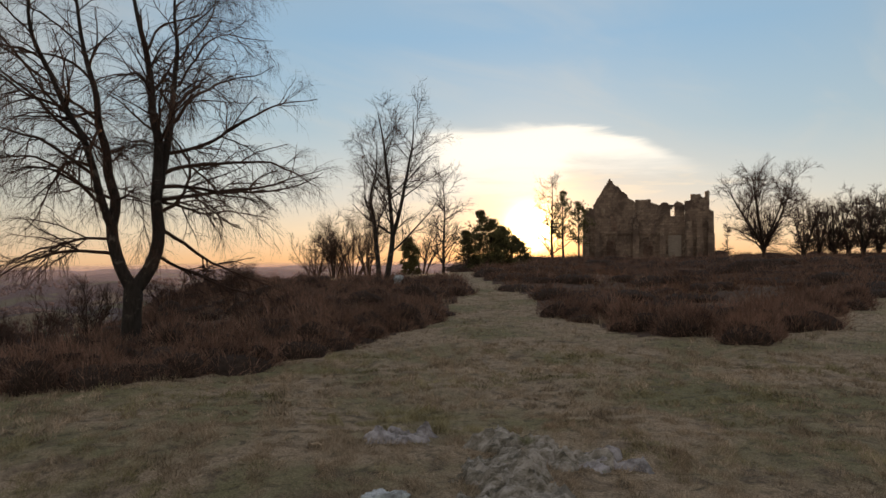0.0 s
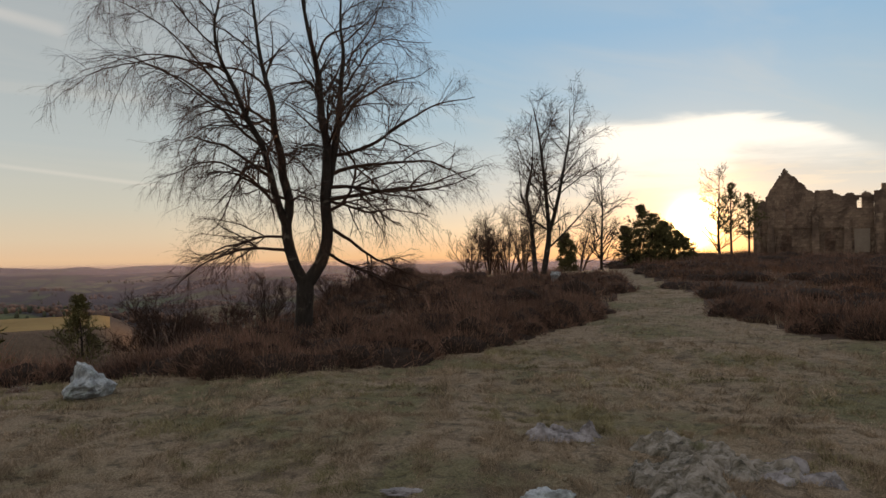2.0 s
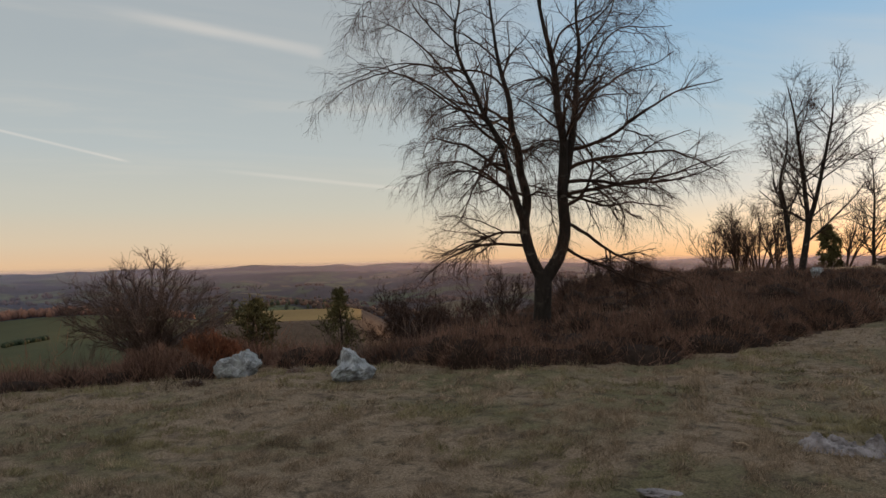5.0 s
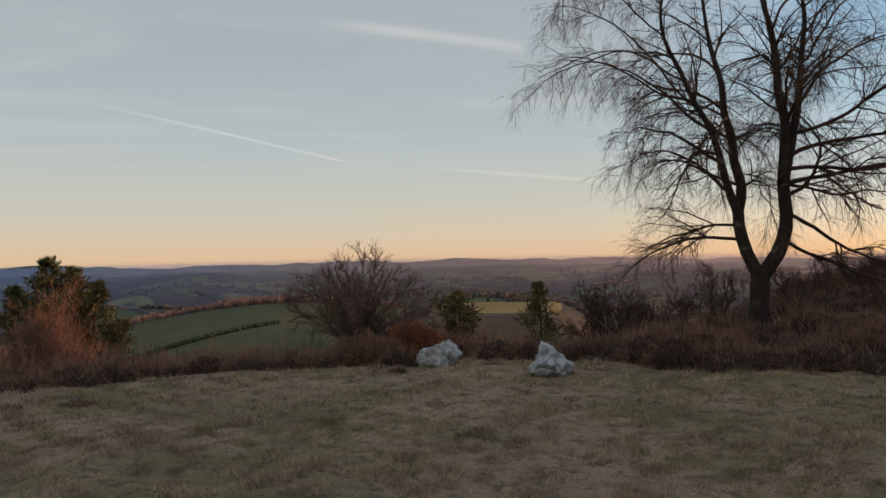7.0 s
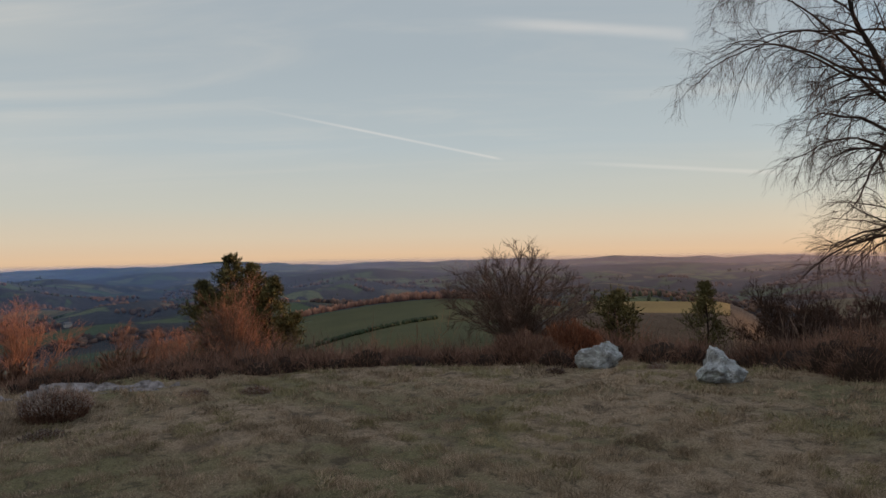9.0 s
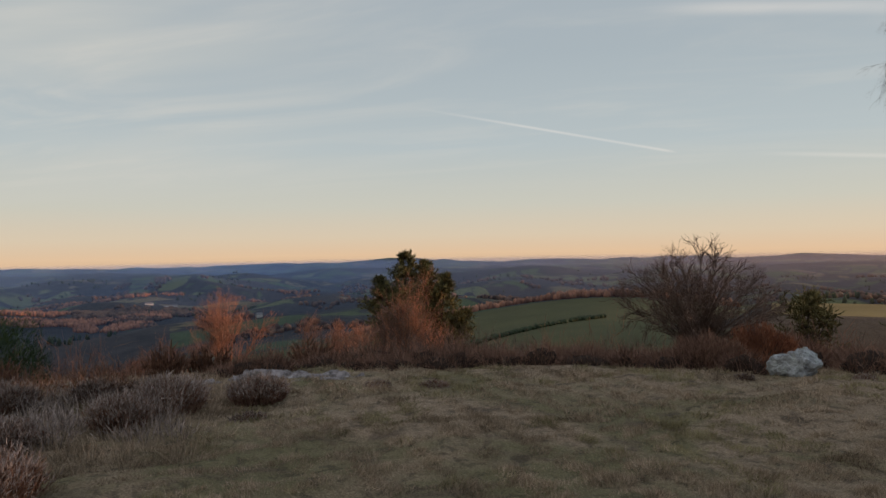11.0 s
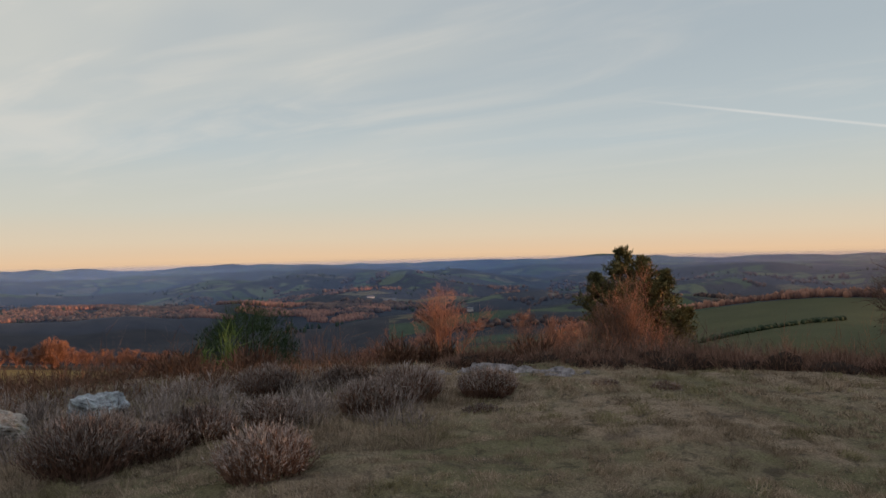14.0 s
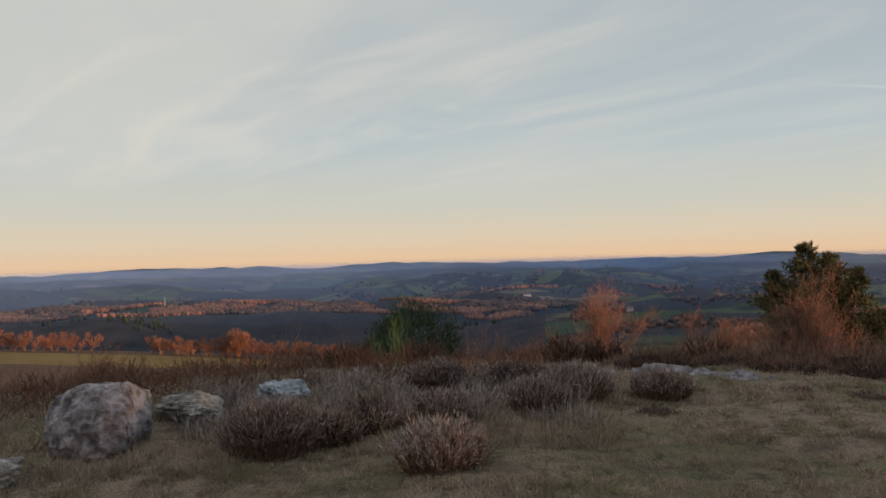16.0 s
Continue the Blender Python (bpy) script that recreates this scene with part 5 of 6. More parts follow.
def grow_heath():
    rng = np.random.default_rng(77)
    xy = scatter(rng, 620, LEFT_HEATH)
    near = np.hypot(xy[:, 0], xy[:, 1])
    lump = 0.9 + 0.5 * wave(xy[:, 0], xy[:, 1], 3.2, 71, 3)
    mounds("heather_bank", "dense dark brown winter heather round the birch", HEATHER, 1, xy, rng.uniform(0.32, 0.75, len(xy)) * (1 + 0.008 * near), (0.33 + 0.006 * near) * lump * rng.uniform(0.6, 1.35, len(xy)), 330, 0.45, 0.013)
    rim = scatter(rng, 120, [(-5.6, 9.4), (-4.4, 8.5), (-3.0, 9.3), (-1.2, 11.8), (0.9, 16.9), (0.3, 17.7), (-1.9, 12.9), (-3.4, 10.4), (-4.5, 9.6)])
    mounds("heather_fringe", "rounded heather cushions along the meadow", HEATHER, 2, rim, rng.uniform(0.25, 0.60, len(rim)), rng.uniform(0.20, 0.60, len(rim)), 620, 0.36, 0.008)
    xy = scatter(rng, 900, RIGHT_HEATH)
    xy = xy[wave(xy[:, 0], xy[:, 1], 7, 72, 3) > -0.55]
    near = np.hypot(xy[:, 0], xy[:, 1])
    lump = 0.85 + 0.5 * wave(xy[:, 0], xy[:, 1], 7, 72, 3)
    mounds("heath", "wide brown heath below the chapel ruin", HEATHER, 3, xy, rng.uniform(0.4, 0.95, len(xy)) * (1 + 0.02 * near), (0.30 + 0.006 * near) * lump, 200, 0.55, 0.022)
    front = scatter(rng, 90, [(3.5, 18.5), (4.3, 12.3), (5.8, 11.6), (8.9, 14.3), (12.8, 19.2), (12.2, 20.2), (7.6, 15.6), (5.4, 14), (4.6, 19)])
    mounds("heather_fringe", "rounded heather cushions along the path", HEATHER, 4, front, rng.uniform(0.25, 0.7, len(front)), rng.uniform(0.22, 0.6, len(front)), 620, 0.45, 0.010)
    xy = scatter(rng, 160, [(-5, 9), (0.9, 17), (2.3, 28), (-8, 22), (-9, 15)])
    field_of("heath_grass", "pale dry grass standing in the heather", "grass", STRAW, 12, xy, np.full(len(xy), 0.4), rng.uniform(0.25, 0.55, len(xy)), 9, 0.008, 0.5, False)
    xy = scatter(rng, 1100, az=(86, 132), r=(6.0, 10.5))
    field_of("tussock_grass", "pale dry tussock grass between the heather bushes", "grass", STRAW, 13, xy, np.full(len(xy), 0.35), rng.uniform(0.08, 0.26, len(xy)), 26, 0.005, 0.9, False)
    # bracken and straw among the heather beside the path
    xy = scatter(rng, 330, [(4.0, 20), (4.0, 13.2), (6.0, 12.0), (9.2, 14.8), (13.5, 20), (34, 42), (18, 60), (4.4, 40)])
    field_of("heath_bracken", "russet bracken among the heather beside the path", "bracken", BRACKEN, 16, xy, np.full(len(xy), 0.9), rng.uniform(0.3, 0.6, len(xy)) * (1 + 0.012 * xy[:, 1]), 22, 0.014, 1.1)
    xy = scatter(rng, 300, [(3.0, 20), (3.6, 12.4), (6.0, 11.0), (10.0, 14.2), (14.5, 20), (30, 38), (16, 44), (4.0, 34)])
    field_of("heath_grass", "pale dry grass tufts along the edge of the heath", "grass", STRAW, 17, xy, np.full(len(xy), 0.5), rng.uniform(0.15, 0.42, len(xy)), 20, 0.010, 0.8, False)
    # scrub on the slope below the rim
    xy = scatter(rng, 1250, az=(24, 132), r=(12.5, 42), power=1.3)
    near = np.hypot(xy[:, 0], xy[:, 1])
    a = np.degrees(np.arctan2(-xy[:, 0], xy[:, 1]))
    clear = (a > 44.5) & (a < 56.5) & (near < 16)
    xy, near, a = xy[~clear], near[~clear], a[~clear]
    field_of("scrub", "purple-brown leafless scrub on the slope below the rim", "scrub", GREY_TWIG, 5, xy, 0.7 + 0.01 * near, rng.uniform(0.3, 0.8, len(xy)) * (1 - 0.45 * smooth(a, 96, 104)) * (0.9 + 0.5 * wave(xy[:, 0], xy[:, 1], 6, 62, 2)), 11, 0.010, 0.5)
    xy = scatter(rng, 560, az=(29, 84), r=(15.0, 26), power=1.2)
    field_of("scrub_thicket", "dull purple-brown thicket of leafless scrub below the rim", "scrub", GREY_TWIG, 14, xy, np.full(len(xy), 0.9), rng.uniform(0.6, 1.25, len(xy)) * (0.9 + 0.4 * wave(xy[:, 0], xy[:, 1], 5, 63, 2)), 12, 0.008, 0.55)
    xy = scatter(rng, 420, az=(103, 136), r=(12, 21), power=1.1)
    field_of("bracken_slope", "tangled dull brown bracken and scrub on the slope", "bracken", BRACKEN, 15, xy, np.full(len(xy), 0.8), rng.uniform(0.25, 0.6, len(xy)), 14, 0.009, 1.0)
    xy = scatter(rng, 520, az=(40, 112), r=(13, 30), power=1.2)
    a = np.degrees(np.arctan2(-xy[:, 0], xy[:, 1]))
    xy = xy[~((a > 46) & (a < 56) & (np.hypot(xy[:, 0], xy[:, 1]) < 15.5))]
    field_of("russet_scrub", "russet leafless saplings on the slope", "scrub", RUSSET_TWIG, 6, xy, np.full(len(xy), 0.6), rng.uniform(0.5, 1.3, len(xy)), 6, 0.006, 0.25)
    # dark heather along the rim
    xy = scatter(rng, 110, az=(46, 86), r=(10.1, 11.6))
    mounds("rim_heather", "dark heather tufts along the meadow rim", HEATHER, 7, xy, rng.uniform(0.2, 0.42, len(xy)), rng.uniform(0.12, 0.34, len(xy)), 360, 0.5, 0.010)
    xy = scatter(rng, 80, az=(29, 47), r=(11.0, 13.4))
    mounds("rim_heather", "dark heather behind two boulders", HEATHER, 8, xy, rng.uniform(0.25, 0.5, len(xy)), rng.uniform(0.18, 0.42, len(xy)), 360, 0.5, 0.010)
    # bracken and grey heather beside the rocks
    xy = scatter(rng, 460, az=(92, 134), r=(8.8, 13))
    field_of("bracken", "collapsed russet bracken beyond the rocks", "bracken", BRACKEN, 9, xy, np.full(len(xy), 0.8), rng.uniform(0.2, 0.5, len(xy)), 12, 0.009, 1.35)
    xy = scatter(rng, 260, az=(88, 118), r=(6.8, 9.4))
    field_of("low_heather", "low grey-brown heather and grass", "heather", HEATHER_GREY, 10, xy, np.full(len(xy), 0.4), rng.uniform(0.12, 0.30, len(xy)), 20, 0.009)


def heather_clump(label, seed, x, y, width, height, stems=800, mat=HEATHER_GREY, name="heather_bush", group="heather bushes on the meadow", thick=0.006, category="heather", lean=0.5):
    rng = np.random.default_rng(seed)
    base, rise, h, w = clump(rng, 0, 0, 0, width, height, stems, thick, lean)
    bush = tagged(new(name), label, category, group)

    def sprigs(count, lo, hi, long, fat):
        at = np.repeat(base, count, 0) + np.repeat(rise * h[:, None], count, 0) * rng.uniform(lo, hi, (stems * count, 1))
        way = unit(np.repeat(rise, count, 0) + rng.normal(0, 0.38, (stems * count, 3)))
        return spikes_along(rng, at, way, np.repeat(h, count) * long, np.repeat(w, count) * fat)

    grey = mat is HEATHER_GREY
    v, f = joined([blades_along(rng, base, rise, h, w, rise, 0.1)] + ([sprigs(5, 0.2, 0.85, 0.22, 1.7)] if grey else []))
    child("foliage", mesh_from("foliage", v, f, HEATHER if grey else mat), bush)
    v, f = sprigs(4, 0.72, 0.99, 0.15, 1.5) if grey else sprigs(2, 0.4, 0.98, 0.34, 1.5)
    child("bloom", mesh_from("bloom", v, f, mat), bush)
    return put(bush, x, y, 0, 0.02)


def leafy_bush(label, seed, x, y, width, height, mat, count=5000, blade=0.10, name="heath_bush", category="shrub", up=0.9):
    """A rounded, dense bush: short shoots over a lumpy dome, on a few stems."""
    rng = np.random.default_rng(seed)
    bush = tagged(new(name), label, category)
    d = unit(rng.normal(0, 1, (count, 3)))
    d[:, 2] = np.abs(d[:, 2])
    lump = 1 + 0.16 * np.sin(d[:, 0] * 7 + seed) * np.sin(d[:, 1] * 8) + 0.10 * np.sin(d[:, 2] * 11 + d[:, 0] * 9)
    at = d * lump[:, None] * rng.uniform(0.55, 1.0, (count, 1)) ** 0.5 * np.array([width / 2, width / 2, height * 0.92])
    rise = unit(d * 0.7 + np.array([0, 0, up]) + rng.normal(0, 0.4, (count, 3)))
    v, f = blades_along(rng, at, rise, blade * rng.uniform(0.6, 1.5, count), np.full(count, blade * 0.13), rise, 0.2)
    child("foliage", mesh_from("foliage", v, f, mat), bush)
    base, way, h, w = clump(rng, 0, 0, 0, width * 0.4, height * 0.8, 24, 0.02, 0.7)
    P = run(rng, base, way, h, 5, 0.0, 0.06)
    v, f = tubes([(P, np.full((24, 5), 0.012) * np.linspace(1, 0.4, 5), 4)])
    child("branchwork", mesh_from("branchwork", v, f, DARK_BARK), bush)
    return put(bush, x, y, 0, 0.05)


def plant_bushes():
    rows = [(-5.50, -1.0, 0.74, 0.40), (-6.05, -2.45, 0.95, 0.46), (-6.7, -1.75, 0.7, 0.34), (-7.1, -1.2, 0.6, 0.30), (-7.9, 0.05, 0.85, 0.40),
            (-7.4, -0.35, 0.6, 0.34), (-8.2, 0.95, 0.75, 0.32), (-8.6, -0.6, 0.6, 0.30), (-8.5, -1.5, 0.7, 0.36), (-6.3, -2.0, 0.5, 0.30)]
    for i, (x, y, w, h) in enumerate(rows):
        heather_clump("grey-brown winter heather bush on dry grass", 200 + i, x, y, w, h)
    for i, (az, r, w) in enumerate([(74.5, 8.6, 0.45), (70.2, 8.5, 0.45), (84.0, 7.4, 0.5), (40.0, 9.6, 0.3), (47.5, 9.3, 0.3)]):
        heather_clump("low flattened heather tuft in the grass", 230 + i, *polar(az, r), w, 0.12, 220, group="low tufts in the grass")
    leafy_bush("rounded russet heath bush beside pale boulders", 241, *polar(46.2, 10.9), 1.0, 0.66, HEATH_RED, 7000, 0.07)
    leafy_bush("dark brown heath bush beside pale boulders", 242, *polar(49.8, 10.7), 1.15, 0.52, HEATHER, 7000, 0.07)
    leafy_bush("dark brown heath bush on the slope", 247, *polar(44.3, 12.2), 1.0, 0.55, HEATHER, 3000)
    leafy_bush("dark green rounded broom bush below the rim", 244, *polar(101.2, 14.0), 2.0, 1.5, BROOM_GREEN, 12000, 0.065, "broom_bush", up=0.5)
    heather_clump("light green upright broom shoots", 245, *polar(102.6, 12.2), 0.22, 0.95, 34, BROOM_LIGHT, "broom_shoots", "", 0.012, "shrub", 0.12)
    heather_clump("light green upright broom shoots", 246, *polar(104.2, 12.4), 0.2, 0.7, 22, BROOM_LIGHT, "broom_shoots", "", 0.012, "shrub", 0.12)
    for i, (az, r) in enumerate([(101.0, 11.6), (105.6, 11.4), (87.0, 12.6), (90.0, 12.2), (106.5, 12.4), (79.5, 12.5)]):
        heather_clump("small clump of orange-brown bracken", 250 + i, *polar(az, r), 0.7, 0.5, 160, BRACKEN, "bracken_clump", "bracken clumps", 0.02, "bracken")


def sow_grass():
    rng = np.random.default_rng(9)

    def lawn(count, r, az, height, width, green):
        a, d = np.radians(rng.uniform(*az, count)), np.sqrt(rng.uniform(r[0] ** 2, r[1] ** 2, count))
        x, y = -np.sin(a) * d, np.cos(a) * d
        tuft = 0.75 * wave(x, y, 0.42, 33, 2) + 0.45 * wave(x, y, 1.5, 31, 3)
        fresh = wave(x, y, 2.6, 36, 3) + 0.5 * wave(x, y, 0.8, 37, 2) + rng.normal(0, 0.22, count) > 0.50
        keep = (tuft + rng.normal(0, 0.2, count) > -0.08) & (fresh == green) & ~inside(x, y, LEFT_HEATH) & ~inside(x, y, RIGHT_HEATH)
        x, y, tuft = x[keep], y[keep], tuft[keep]
        base = np.stack([x, y, land(x, y) - 0.005], 1)
        tall = height * rng.uniform(0.5, 1.3, len(x)) * (0.7 + 1.1 * np.clip(tuft, 0, 1))
        a = wave(x, y, 0.7, 35, 2) * 4 + rng.normal(0, 0.9, len(x))
        tilt = np.abs(rng.normal(0.75, 0.4, len(x)))
        rise = np.stack([np.cos(a) * np.sin(tilt), np.sin(a) * np.sin(tilt), np.cos(tilt)], 1)
        return spikes_along(rng, base, rise, tall, np.full(len(x), width) * rng.uniform(0.7, 1.3, len(x)))

    for green, mat, label in ((False, STRAW, "short cropped straw-coloured winter grass"), (True, GREEN_GRASS, "patches of short olive-green grass in the meadow")):
        v, f = joined([lawn(420000, (2.8, 7), (-40, 136), 0.044, 0.0050, green), lawn(300000, (7, 12), (-40, 136), 0.055, 0.0085, green), lawn(60000, (12, 30), (-38, 14), 0.06, 0.016, green)])
        tagged(new("grass", mesh_from("grass", v, f, mat)), label, "grass", kind="stuff")


def fallen_twig(x, y):
    P = glide([(-0.05, 0, 0.045), (-0.02, 0.02, 0.03), (0.02, 0.0, 0.035), (0.05, -0.03, 0.02)], 8)
    v, f = tubes([(P[None], np.full((1, 8), 0.007), 6)])
    ob = tagged(new("fallen_twig", mesh_from("fallen_twig", v, f, STRAW, True)), "short pale bent twig lying on the grass", "twig")
    return put(ob, x, y, 20, 0.0)


fallen_twig(-0.71, 5.82)
grow_heath()
plant_bushes()
sow_grass()


# ---- far valley ----
def far_crowns(name, label, mat, seed, xy, size, tall=1.0):
    """Crowns of far woods: small uneven lumps."""
    rng = np.random.default_rng(seed)
    bm = bmesh.new()
    bmesh.ops.create_icosphere(bm, subdivisions=1, radius=1.0)
    ball = np.array([v.co[:] for v in bm.verts])
    tri = np.array([[v.index for v in f.verts] for f in bm.faces])
    bm.free()
    n, k = len(xy), len(ball)
    z = land(xy[:, 0], xy[:, 1])
    shape = ball[None] * rng.uniform(0.6, 1.25, (n, k, 1)) * size[:, None, None] * np.array([1, 1, tall])
    if tall > 1.2:
        shape[..., :2] *= 1 - 0.6 * np.clip(ball[None, :, 2:], 0, 1)
    v = shape + np.concatenate([xy, (z + size * 0.55 * tall)[:, None]], 1)[:, None]
    f = (tri[None] + (np.arange(n) * k)[:, None, None]).reshape(-1, 3)
    return tagged(new(name, mesh_from(name, v.reshape(-1, 3), [f], mat)), label, "woods", kind="stuff")


def far_valley():
    rng = np.random.default_rng(40)
    xy = np.concatenate([scatter(rng, 30000, az=(2, 134), r=(760, 2600), power=0.9), scatter(rng, 9000, az=(88, 134), r=(1340, 1640))])
    mask = wave(xy[:, 0], xy[:, 1], 430, 50, 4) > 0.42
    r = np.hypot(xy[:, 0], xy[:, 1])
    az = np.degrees(np.arctan2(-xy[:, 0], xy[:, 1]))
    mask &= ~((az > 88) & (r < 1300))
    xy, r = xy[mask], r[mask]
    far_crowns("far_woods", "bare brown woods across the valley", WOODS, 41, xy, rng.uniform(2.6, 4.6, len(xy)) * (0.75 + r / 2600), 1.0)
    xy = scatter(rng, 8000, az=(2, 134), r=(1050, 3000), power=0.9)
    mask = wave(xy[:, 0], xy[:, 1], 420, 51, 3) > 0.55
    xy = xy[mask]
    far_crowns("far_spruces", "dark spruce plantations across the valley", SPRUCE, 42, xy, rng.uniform(2.4, 4.4, len(xy)), 1.7)
    xy = np.concatenate([scatter(rng, 24000, az=(90, 136), r=(1340, 1580)), scatter(rng, 2600, az=(74, 100), r=(1900, 2100))])
    d = np.hypot(xy[:, 0], xy[:, 1])
    a = np.arctan2(-xy[:, 0], xy[:, 1])
    xy = xy[wave(a * 1500, d * 2.2, 300, 54, 3) > np.where(d < 1700, 0.30, 0.6)]
    far_crowns("ridge_woods", "bare copses on a low ridge, the last sun painted as russet", SUNLIT_WOODS, 45, xy, rng.uniform(2.6, 4.6, len(xy)), 1.3)
    # a dark hedge across the pasture
    t = rng.uniform(0, 1, 260)
    a, d = np.radians(67.5 - 11 * t + rng.normal(0, 0.08, 260)), 340 + 105 * t + rng.normal(0, 2, 260)
    far_crowns("hedge", "dark hedge across a green pasture", SPRUCE, 47, np.stack([-np.sin(a) * d, np.cos(a) * d], 1), rng.uniform(0.8, 1.7, 260), 1.0)
    # rows of trees along the fields
    rows = []
    for az0, r0, az1, r1, n in ((47, 652, 54, 655, 130), (54, 652, 60.5, 656, 800), (60.5, 655, 66, 660, 70), (66, 655, 76, 640, 90), (70, 640, 80, 420, 90)):
        a, d = np.linspace(az0, az1, n) + rng.normal(0, 0.12, n), np.linspace(r0, r1, n) + rng.normal(0, 9, n)
        rows.append(np.stack([-np.sin(np.radians(a)) * d, np.cos(np.radians(a)) * d], 1))
    xy = np.concatenate(rows)
    far_crowns("hedgerow_trees", "rows of bare trees along the far fields, painted a sunlit russet", SUNLIT_WOODS, 43, xy, rng.uniform(1.8, 3.6, len(xy)), 1.35)

    row = shrub("bare_birch", "bare birch glowing russet in a row behind a straw field", 46, 7.4, 6.0, 3, RUSSET_TWIG, "tree", "birch row behind the field", fine=(7, 4), fat=9.0)
    for k, az in enumerate(np.concatenate([np.linspace(104.8, 120.5, 46), np.linspace(124.5, 133, 18)])):
        x, y = polar(az + rng.normal(0, 0.12), rng.normal(314, 2.5))
        m = pose(x, y, float(land(x, y)) - 0.3, 0, 0, rng.uniform(0, 360)) @ Matrix.Scale(rng.uniform(0.85, 1.25), 4)
        if k:
            copy_thing(row, m)
        else:
            row.matrix_world = m
    put(shrub("bare_tree", "round bare tree behind a straw field", 130, 11.5, 13.0, 26, RUSSET_TWIG, "tree", fine=(7, 4), fat=14.0), *polar(114.3, 312))

    def house(az, r, w, d, h):
        ob = tagged(new("farmhouse"), "small far white farm building with a slate roof", "house", "farm buildings in the valley")
        bm = bmesh.new()
        bmesh.ops.create_cube(bm, size=1)
        bmesh.ops.scale(bm, vec=(w, d, h + 1), verts=bm.verts)
        bmesh.ops.translate(bm, vec=(0, 0, (h - 1) / 2), verts=bm.verts)
        part("wall", bm, LIMEWASH, ob)
        bm = bmesh.new()
        e = 0.4
        pts = [bm.verts.new(p) for p in ((-w / 2 - e, -d / 2 - e, h), (w / 2 + e, -d / 2 - e, h), (w / 2 + e, d / 2 + e, h), (-w / 2 - e, d / 2 + e, h), (-w / 2 - e, 0, h + d * 0.45), (w / 2 + e, 0, h + d * 0.45))]
        for q in ((0, 1, 5, 4), (2, 3, 4, 5), (0, 4, 3), (1, 2, 5), (0, 3, 2, 1)):
            bm.faces.new([pts[i] for i in q])
        part("roof", bm, SLATE, ob)
        x, y = polar(az, r)
        ob.matrix_world = pose(x, y, float(land(x, y)), 0, 0, az + 15)

    for az, r, w in ((83.6, 1150, 9), (90.0, 1750, 30), (91.5, 1760, 18), (118.5, 1640, 8)):
        house(az, r, w, 7, 4)


def radio_mast(az, r, height):
    mast = tagged(new("radio_mast"), "slim pale radio mast on a wooded ridge", "mast")
    for name, z0, z1, r0 in (("pole", -1, height * 0.8, 0.6), ("aerial", height * 0.8, height, 0.35)):
        P = np.array([[(0, 0, z0), (0, 0, (z0 + z1) / 2), (0, 0, z1)]], float)
        v, f = tubes([(P, np.array([[r0, r0 * 0.85, r0 * 0.7]]), 8)])
        child(name, mesh_from(name, v, f, LIMEWASH), mast)
    put(mast, *polar(az, r))


far_valley()
radio_mast(119.4, 1440, 19)


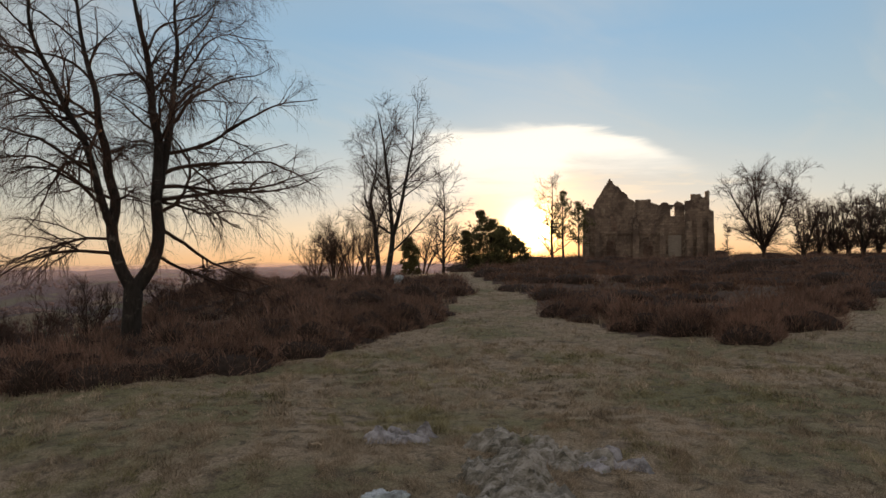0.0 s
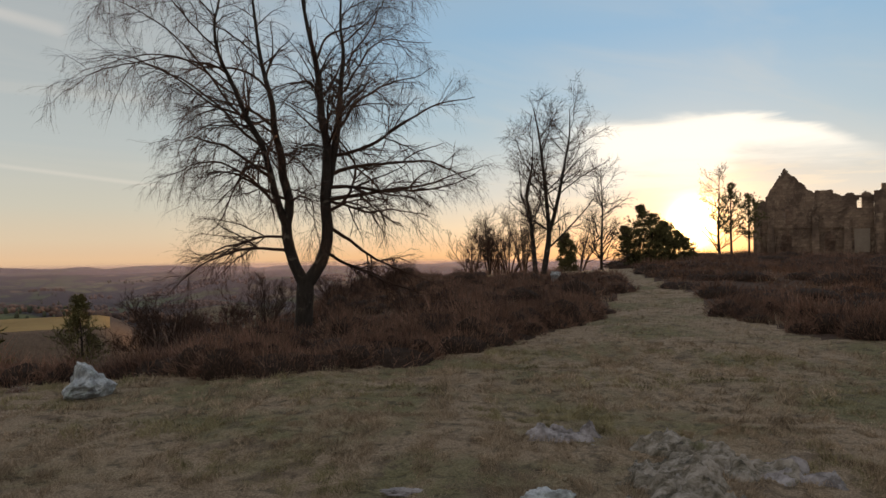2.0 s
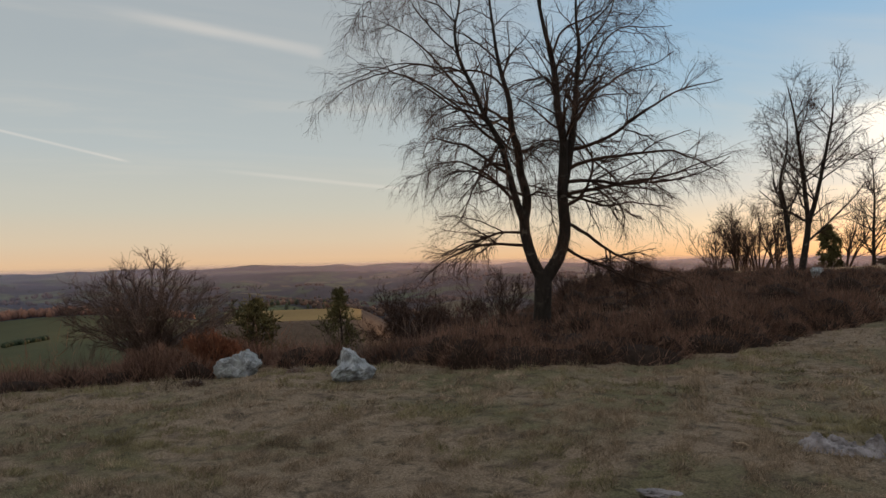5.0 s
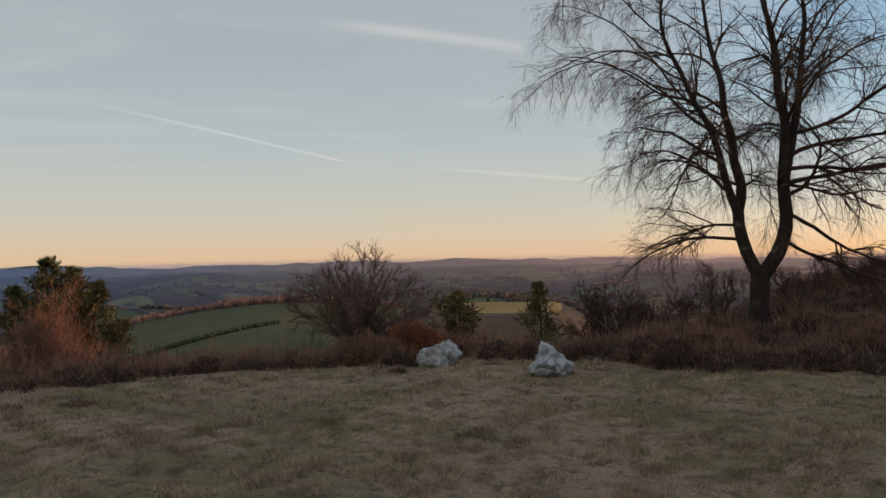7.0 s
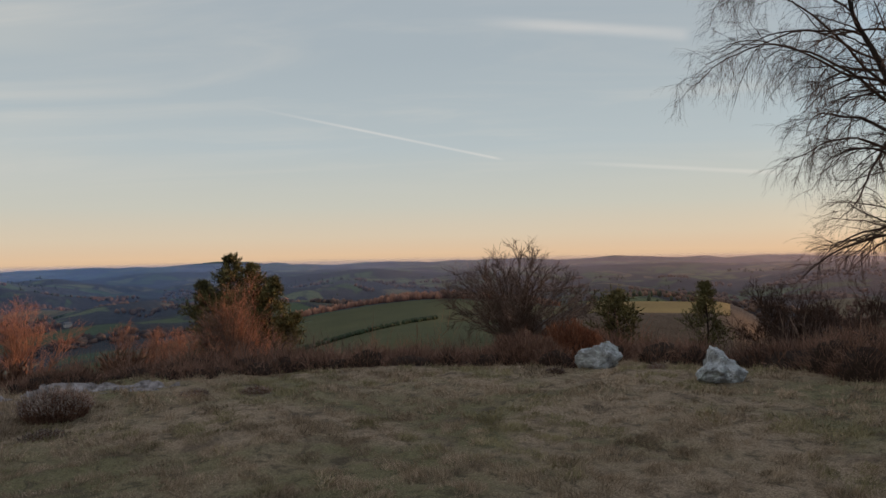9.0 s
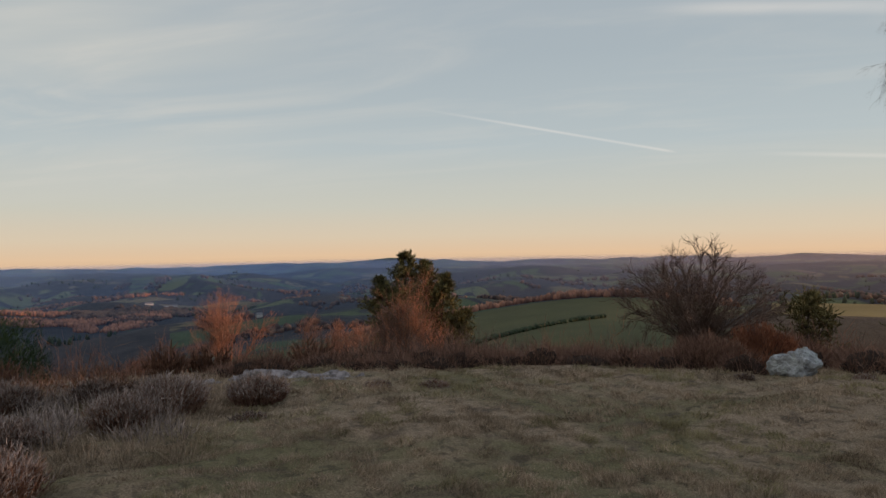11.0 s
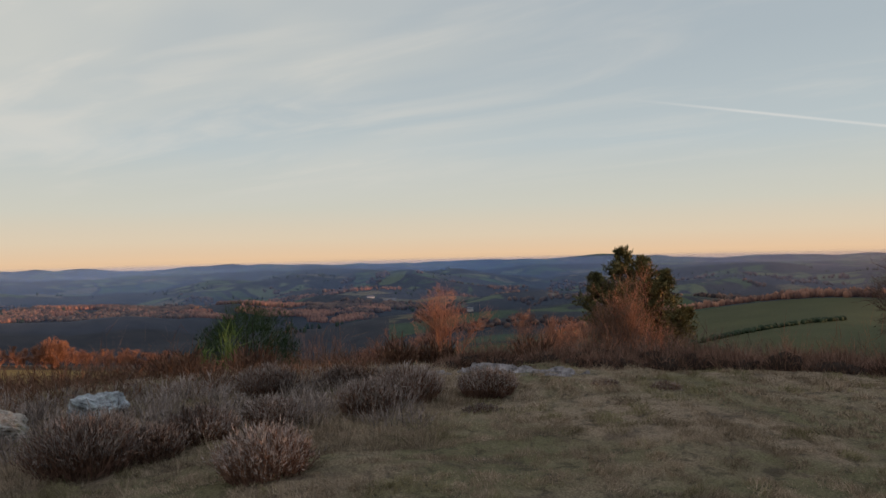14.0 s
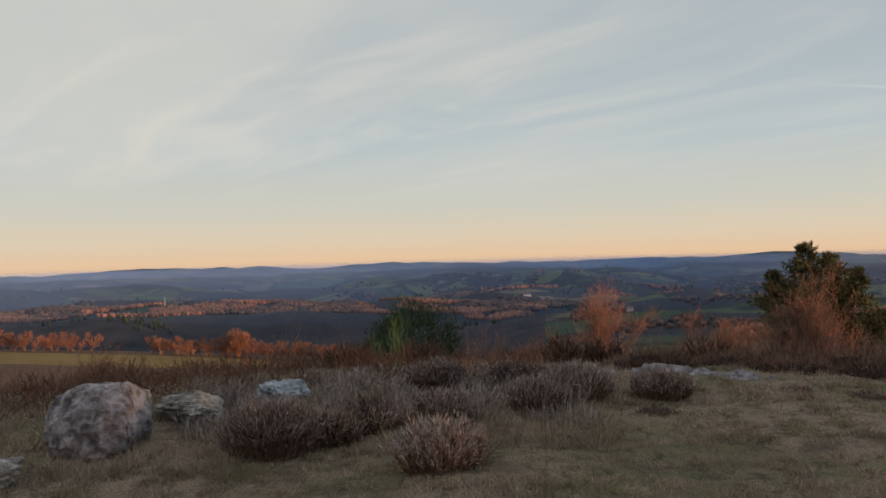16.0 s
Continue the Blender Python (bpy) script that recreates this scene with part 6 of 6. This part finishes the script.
def haze():
    """Layered see-through shells: valley mist, and distance haze painted in as tint."""
    mat = bpy.data.materials.new("tinted_haze")
    mat.use_nodes = True
    g = Graph(mat.node_tree)
    co = g.add("ShaderNodeTexCoord").outputs["UV"]
    sep = g.add("ShaderNodeSeparateXYZ")
    g.link(co, sep.inputs[0])
    soft = g.math("MULTIPLY", g.span(sep.outputs[1], 1.0, 0.93), g.span(g.noise(place(g), 0.0016, 4, 0.6), 0.25, 0.75, 0.6, 1.3))
    # haze colour painted by direction: brownish toward the setting sun, blue over the far valley
    spot = g.add("ShaderNodeSeparateXYZ")
    g.link(place(g), spot.inputs[0])
    azi = g.math("ARCTAN2", g.math("MULTIPLY", spot.outputs[0], -1.0), spot.outputs[1])
    tone = g.mix(g.span(azi, radians(38), radians(92)), (0.41, 0.37, 0.46), (0.31, 0.50, 0.96))
    mist = g.add("ShaderNodeBsdfTranslucent")
    g.link(tone, mist.inputs[0])
    front = g.add("ShaderNodeBsdfDiffuse")
    g.link(tone, front.inputs[0])
    both, mixed = g.add("ShaderNodeMixShader"), g.add("ShaderNodeMixShader")
    g.link(mist.outputs[0], both.inputs[1])
    g.link(front.outputs[0], both.inputs[2])
    amount = g.math("MULTIPLY", sep.outputs[0], soft)
    g.link(amount, mixed.inputs[0])
    g.link(g.add("ShaderNodeBsdfTransparent").outputs[0], mixed.inputs[1])
    g.link(both.outputs[0], mixed.inputs[2])
    g.link(mixed.outputs[0], g.add("ShaderNodeOutputMaterial").inputs[0])
    for r, dense in ((620, 0.028), (1150, 0.045), (1750, 0.07), (2350, 0.09), (3050, 0.14), (3900, 0.22)):
        n = 60
        a = np.radians(np.linspace(-14, 150, n))
        x, y = -np.sin(a) * r, np.cos(a) * r
        top = 1.6 - r * math.tan(radians(0.72))
        rows = [np.stack([x, y, np.full(n, zz)], 1) for zz in (top, top - r * 0.035, -260.0)]
        i = np.arange(3 * n).reshape(3, n)
        q = np.stack([i[:-1, :-1], i[:-1, 1:], i[1:, 1:], i[1:, :-1]], -1).reshape(-1, 4)
        me = mesh_from("haze_shell", np.concatenate(rows), [q], mat, True)
        uv = me.uv_layers.new(name="UVMap")
        level = np.repeat([1.0, 0.6, 0.0], n)
        idx = np.zeros(len(me.loops), dtype=np.int32)
        me.loops.foreach_get("vertex_index", idx)
        uv.data.foreach_set("uv", np.stack([dense * (1 + 0.5 * (1 - smooth(np.degrees(np.tile(a, 3)[idx]), 18, 46))), level[idx]], 1).astype(np.float32).ravel())
        tagged(new("haze_shell", me), "thin mist and distance haze over the valley, tint painted in", "mist", kind="structure")


haze()
